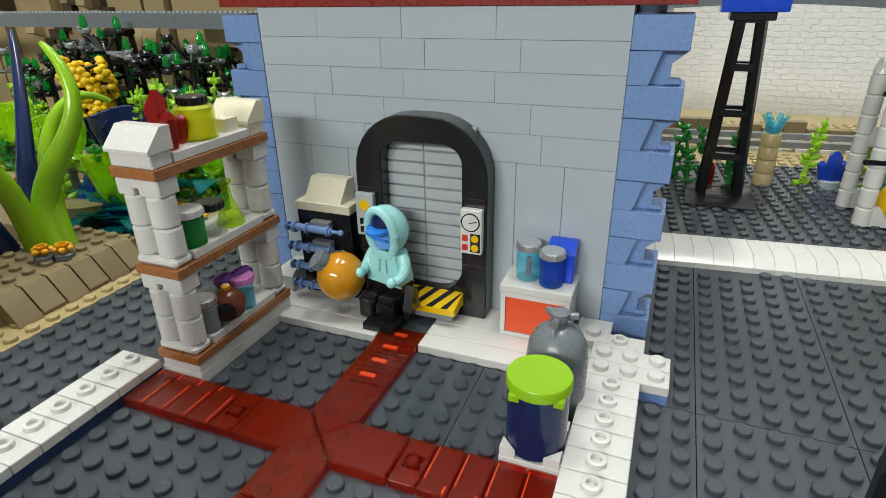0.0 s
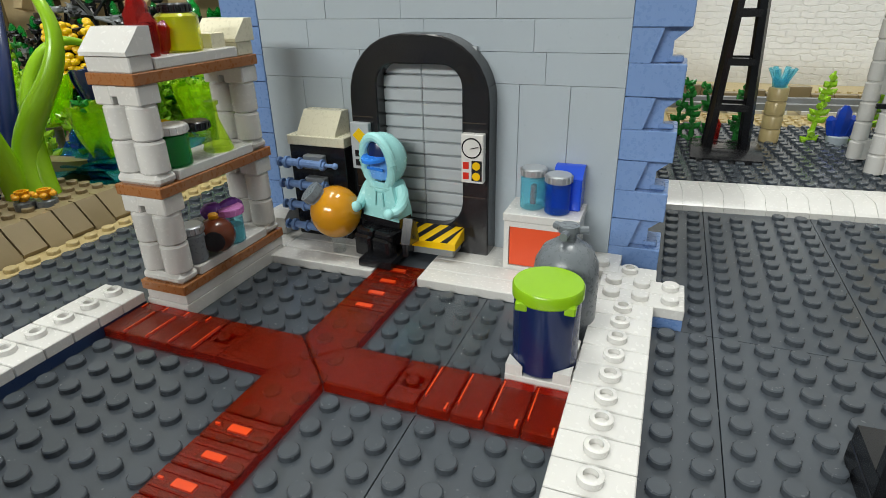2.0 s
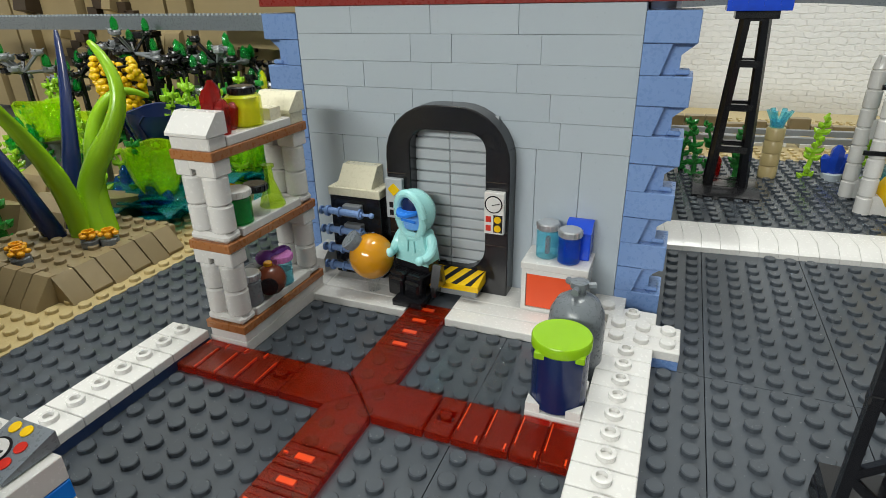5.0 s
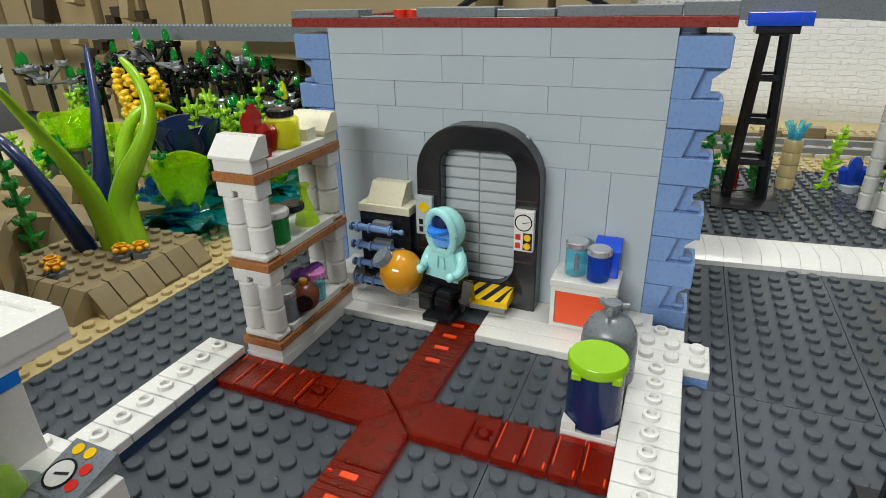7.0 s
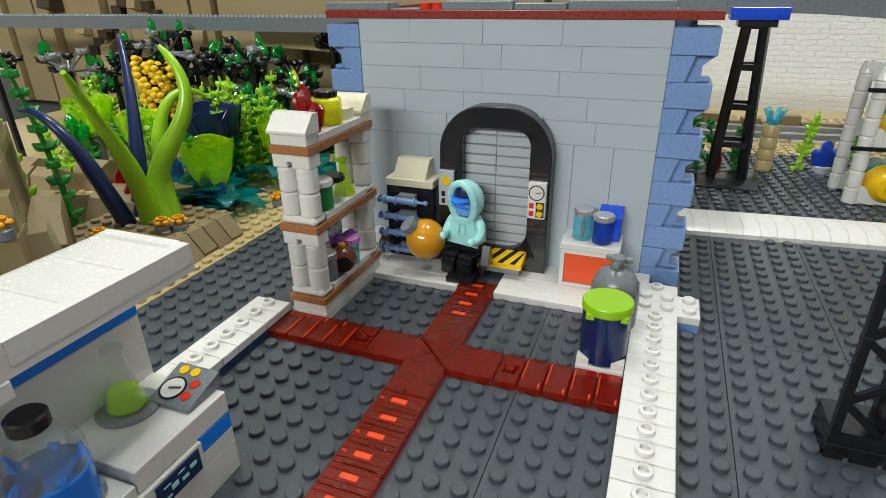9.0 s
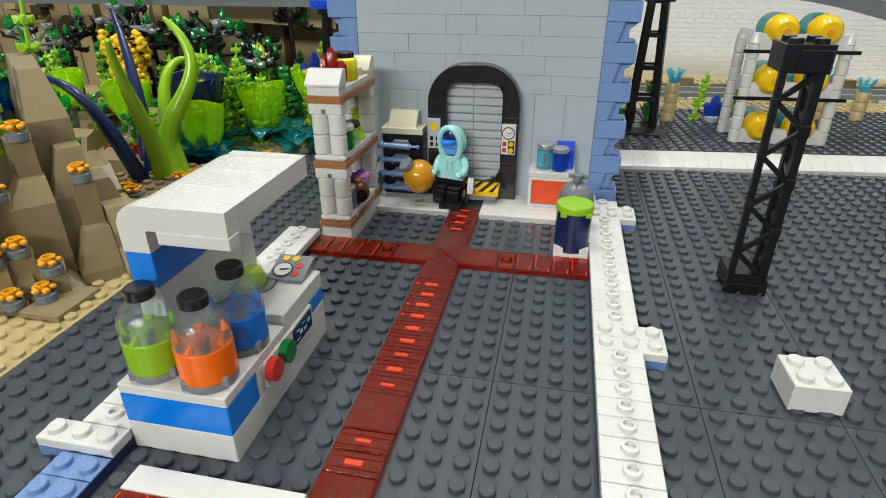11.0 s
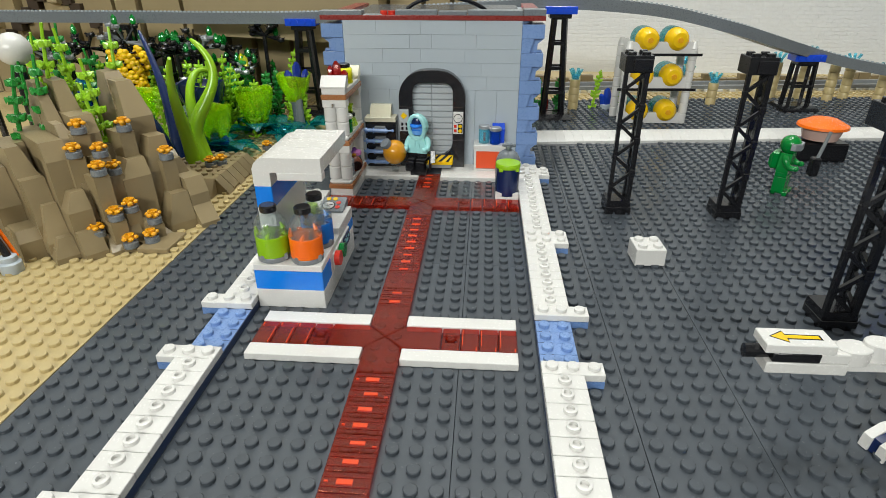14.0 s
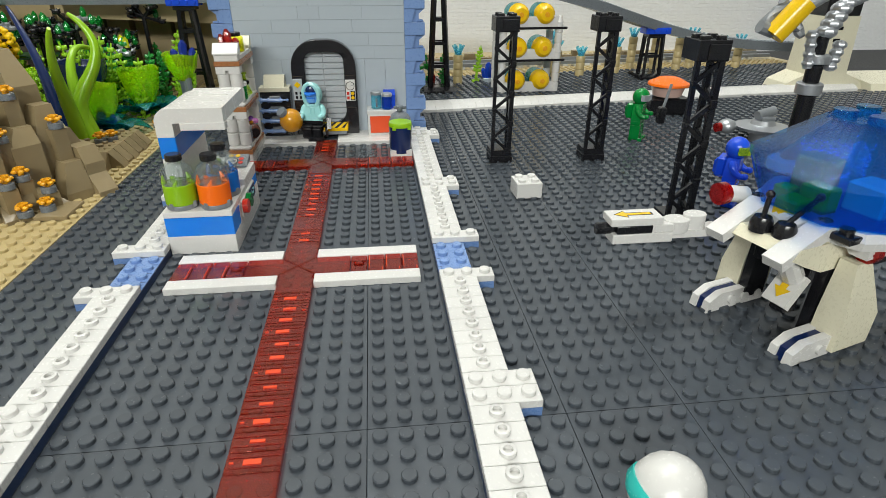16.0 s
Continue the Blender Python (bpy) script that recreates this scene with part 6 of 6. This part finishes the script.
    for x, y, z in ((5.75, -2.75, 6.2), (2.6, 2.75, 5.0)):
        bm = B()
        rod(bm, (x - 0.4, y, z), (x, y, z), 0.55, 18)
        rod(bm, (x, y, z), (x + 0.08, y, z), 0.36, 16)
        put("red_lamp", bm, C_DRED)
        bm = B()
        rod(bm, (x - 1.6, y * 0.92, z - 0.2), (x - 0.4, y, z), 0.42, 12)
        put("lamp_socket", bm, WHITE)
    for sg in (-1, 1):
        def side(bm, y0, y1, poly):
            prism_y(bm, poly, *sorted((sg * y0, sg * y1)))
            return bm
        put("shin", side(B(), 1.5, 1.98, [(2.2, 0.5), (3.6, 0.5), (3.4, 4.5), (2.2, 4.5)]), BLACK)
        bm = side(B(), *((2.75, 3.15) if sg > 0 else (2.35, 2.75)), [(6.0, 0.05), (5.9, 0.65), (5.2, 1.05), (1.5, 1.05), (1.2, 0.05)])
        for x in (2.2, 3.2, 4.2):
            rod(bm, (x, sg * (3.15 if sg > 0 else 2.75), 0.55), (x, sg * (3.3 if sg > 0 else 2.9), 0.55), 0.25, 12)
        put("foot_side", bm, WHITE)
        put("foot_band", side(B(), *((2.4, 2.74) if sg > 0 else (2.0, 2.34)), [(5.9, 0.05), (5.8, 0.7), (5.0, 0.98), (3.6, 0.98), (3.6, 0.05)]), NAVY)
        bm = side(B(), *((2.0, 2.39) if sg > 0 else (1.6, 1.99)), [(6.0, 0.05), (5.9, 0.65), (5.2, 1.05), (2.0, 1.05), (2.0, 0.05)])
        for x in (2.6, 3.5, 4.4):
            rod(bm, (x, sg * (2.0 if sg > 0 else 1.6), 0.55), (x, sg * (1.87 if sg > 0 else 1.47), 0.55), 0.25, 12)
        put("foot_side", bm, WHITE)
        bm = B()
        ra = [ring(bm, [(x0, sg * y0, z), (x0, sg * y1, z), (x1, sg * y1, z), (x1, sg * y0, z)]) for z, x0, x1, y0, y1 in ((0.3, 3.6, 1.2, 2.1, 3.4), (1.9, 3.5, 1.15, 2.1, 3.4), (4.5, 3.1, 2.1, 2.1, 2.9))]
        loft(bm, ra)
        put("shin_armour", bm, CREAM)
    # hanging arrow tile below the hull
    bm = B()
    face = [Vector((4.2, 0.45, 3.5)), Vector((4.2, 1.65, 3.5)), Vector((5.2, 1.65, 2.1)), Vector((5.2, 0.45, 2.1))]
    nrm = (face[1] - face[0]).cross(face[3] - face[0]).normalized()
    if nrm.x < 0:
        nrm = -nrm
    loft(bm, [ring(bm, [v - nrm * 0.45 for v in face]), ring(bm, face)])
    t = put("arrow_tile", bm, WHITE, w, "white tile with a yellow arrow")
    bm = B()
    o, ux, uz = (face[0] + face[2]) / 2 + nrm * 0.01, Vector((0, 1, 0)), (face[3] - face[0]).normalized()
    pts = [(-0.16, -0.5), (0.16, -0.5), (0.16, 0.05), (0.4, 0.05), (0, 0.55), (-0.4, 0.05), (-0.16, 0.05)]
    loft(bm, [ring(bm, [o + ux * p + uz * q for p, q in pts]), ring(bm, [o + ux * p + uz * q + nrm * 0.03 for p, q in pts])])
    put("arrow", bm, YELLOW, t)
    bm = B()
    rod(bm, (4.3, 1.05, 3.3), (5.4, 1.2, 4.6), 0.5, 10)
    put("neck", bm, WHITE)
    bm = B()
    box(bm, 4.0, 4.8, 0.6, 1.5, 1.5, 2.3, 0.1)
    rod(bm, (4.3, 1.0, 2.0), (3.0, 1.0, 3.2), 0.35, 8)
    put("knee", bm, BLACK)
    # gripping arm
    def ARM(bm):
        bmesh.ops.transform(bm, matrix=Matrix.Translation((-5.2, -1.3, 4.75)) @ Matrix.Diagonal((0.88, 0.66, 0.82, 1)) @ Matrix.Translation((4.4, 1.2, -4.15)), verts=bm.verts)

    bm = B()
    box(bm, -9.4, -6.0, -2.3, -0.6, 3.5, 4.1, 0.05)
    box(bm, -7.6, -6.0, -2.2, -0.7, 4.1, 4.6, 0.05)
    ARM(bm)
    part("arm", bm, WHITE, w)
    bm = B()
    box(bm, -9.2, -7.2, -2.25, -0.65, 4.1, 4.6, 0.05)
    rod(bm, (-10.2, -1.5, 4.3), (-9.2, -1.5, 4.3), 0.36, 10)
    ARM(bm)
    part("gripper", bm, BLACK, w)
    bm = B()
    box(bm, -9.6, -6.7, -2.3, -0.6, 4.62, 5.1, 0.04)
    ARM(bm)
    t = part("arrow_tile", bm, WHITE, w, "white tile with an outlined yellow arrow")
    for grow, m, z, nme in ((0.1, BLACK, 5.105, "arrow_outline"), (0.0, YELLOW, 5.115, "arrow")):
        bm = B()
        g = grow
        prism(bm, [(-9.2 - g, -1.45), (-8.6, -1.95 - g), (-8.6 + g * 0.5, -1.6 - g), (-7.2 + g, -1.6 - g), (-7.2 + g, -1.3 + g), (-8.6 + g * 0.5, -1.3 + g), (-8.6, -0.95 + g)], z - 0.02, z)
        ARM(bm)
        part(nme, bm, m, t)
    bm = B()
    cyl(bm, -5.6, -1.4, 3.9, 4.7, 0.75)
    cyl(bm, -4.5, -1.2, 3.9, 4.9, 0.65)
    prism(bm, [(-6, -2.0), (-3.0, -1.9), (-3.0, -0.4), (-6, -0.8)], 3.6, 4.0)
    ARM(bm)
    part("elbow", bm, WHITE, w)


walker()

figure("toy_figure", "green toy astronaut with backpack and helmet", 30.9, 24.3, 0.02, 52, [GREEN, GREEN, GREEN, CHROME])
figure("toy_figure", "bright blue toy astronaut with backpack and helmet", 30.6, 7.2, 0.02, 48, [ROYAL, ROYAL, ROYAL, C_LIME])


def shovel():
    s = thing("hand_drill", "black handheld tool held by the green astronaut", "tool", 33.2, 24.2, 1.6)
    bm = B()
    box(bm, -0.35, 0.35, -0.4, 0.4, 0, 1.6, 0.1)
    part("body", bm, BLACK, s)
    bm = B()
    rod(bm, (0.1, 0, 1.5), (0.6, 0.1, 3.8), 0.14, 8)
    part("shaft", bm, GUN, s)


shovel()


def dish_lamp():
    d = thing("dish_stand", "orange dish on a clear bowl and black base", "dish", 38.8, 34.4, 0)
    bm = B()
    box(bm, -2.4, 2.4, -1.4, 1.4, 0, 1.9, 0.15)
    part("base", bm, BLACK, d)
    bm = B()
    lathe(bm, 0, 0, [(1.0, 1.9), (1.6, 2.1), (1.8, 2.8), (1.9, 3.2)], 20)
    part("clear_bowl", bm, plastic("pale_bowl", (0.62, 0.42, 0.36), 0.2), d)
    bm = B()
    lathe(bm, 0, 0, [(1.8, 3.2), (2.35, 3.3), (2.3, 3.55), (1.2, 4.1), (0.3, 4.25)], 24)
    part("dish", bm, ORANGE, d, "orange shallow dish")


dish_lamp()


def saucer():
    s = thing("grey_saucer", "pearl grey dish on a small stand", "dish", 43.2, 22.5, 0)
    bm = B()
    lathe(bm, 0, 0, [(1.0, 0), (1.0, 0.8), (2.4, 1.2), (2.6, 1.5), (1.2, 1.7), (1.0, 2.1)], 20)
    part("dish", bm, CHROME, s)
    bm = B()
    rod(bm, (-0.8, 0, 2.5), (1.0, 0.2, 2.9), 0.5, 12)
    box(bm, -0.6, 0.8, -0.7, 0.7, 2.0, 2.5, 0.1)
    part("head", bm, GUN, s)
    bm = B()
    ball(bm, -3.4, 0.6, 1.4, 0.9, 0.8)
    part("pod", bm, CHROME, s)
    bm = B()
    rod(bm, (-4.6, 0.5, 1.3), (-4.1, 0.55, 1.35), 0.45, 12)
    part("red_nose", bm, C_DRED, s)


saucer()


def crane():
    c = thing("crane_arm", "pearl grey robot crane arm on the plates", "crane", 40.2, 14.0, 0)
    for z, r, h in ((0, 1.6, 1.0), (1.0, 0.7, 5.5), (6.5, 1.0, 0.9), (7.4, 0.6, 1.5), (8.9, 0.95, 0.7), (9.6, 0.45, 1.7)):
        bm = B()
        cyl(bm, 0, 0, z, z + h, r, 16, 0.1)
        part("column", bm, CHROME if r > 0.7 else BLACK, c)
    for p, q, r in (((0, 0, 11), (1.2, 0.3, 13.2), 0.6), ((1.2, 0.3, 13.2), (3.4, 0.4, 14.2), 0.5), ((-0.9, -0.3, 8.6), (-1.3, -0.3, 11.4), 0.35), ((1.0, -0.3, 8.4), (1.4, -0.3, 10.6), 0.4)):
        bm = B()
        rod(bm, p, q, r, 10)
        for k in range(4):
            f = Vector(p).lerp(Vector(q), (k + 0.5) / 4)
            ball(bm, f.x, f.y, f.z, r * 1.3, 0.7, 8)
        part("arm", bm, CHROME, c)
    d = thing("yellow_canister", "yellow canister held in grey crane claws", "canister", 36.8, 14.0, 12.3)
    bm = B()
    rod(bm, (-0.9, 0, -1.3), (0.9, -0.3, 1.2), 0.85, 20)
    part("drum", bm, YELLOW, d)
    for k in range(5):
        bm = B()
        a = -1.6 + 0.9 * k
        tube(bm, bez([(-1.4 + 0.3 * k, 0.9, a * 0.6), (-0.9 + 0.6 * k, 1.2, 1.0 - 0.4 * k), (0.9 + 0.2 * k, 0.2, 0.6 - 0.5 * k)], 6), [0.35, 0.42, 0.3, 0.42, 0.3, 0.42, 0.25], 8)
        part("claw", bm, GUN, d)
    bm = B()
    rod(bm, (-2.0, 0.3, -0.6), (-0.8, 0.3, -1.0), 0.5, 10)
    rod(bm, (0.8, 0.5, 0.2), (3.6, 0.4, 1.9), 0.4, 10)
    part("wrist", bm, GUN, d)


crane()


def column():
    c = thing("white_tower", "white slotted toy tower with a black head", "tower", 67.0, 47.0, 0)
    bm = B()
    rs = [ring(bm, [(sx * w, sy * 2.2, z) for sx, sy in ((-1, -1), (1, -1), (1, 1), (-1, 1))]) for w, z in ((6.0, 0), (5.6, 1.0), (3.0, 2.2), (2.6, 9.6))]
    loft(bm, rs)
    part("body", bm, CREAM, c)
    for k in range(4):
        bm = B()
        box(bm, -0.5, 0.5, -2.24, -2.1, 3.4 + 1.5 * k, 3.8 + 1.5 * k)
        part("slot", bm, BLACK, c)
    bm = B()
    box(bm, -2.4, 2.6, -2.0, 2.0, 9.6, 13, 0.1)
    part("head", bm, BLACK, c)
    bm = B()
    prism_x(bm, [(-4, 0.02), (-3.6, 1.0), (3, 1.6), (4, 0.02)], 6, 16)
    part("skirt", bm, CREAM, c)


column()


def capsule():
    e = thing("egg_capsule", "white egg capsule with a teal rim on the plates", "capsule", 13.5, -18.1, 0.2)
    ax = Matrix.Rotation(radians(35), 4, "Y")
    bm = B()
    ball(bm, 0, 0, 1.2, 1.15, 1.1, 24, ax)
    part("shell", bm, WHITE, e)
    bm = B()
    lathe(bm, 0, 0, [(1.0, -0.75), (1.19, -0.45), (1.19, -0.15), (1.0, -0.15)], 24, ax)
    bmesh.ops.translate(bm, vec=(0, 0, 1.2), verts=bm.verts)
    part("rim", bm, plastic("teal_plastic", (0.03, 0.5, 0.45), 0.25), e)


capsule()
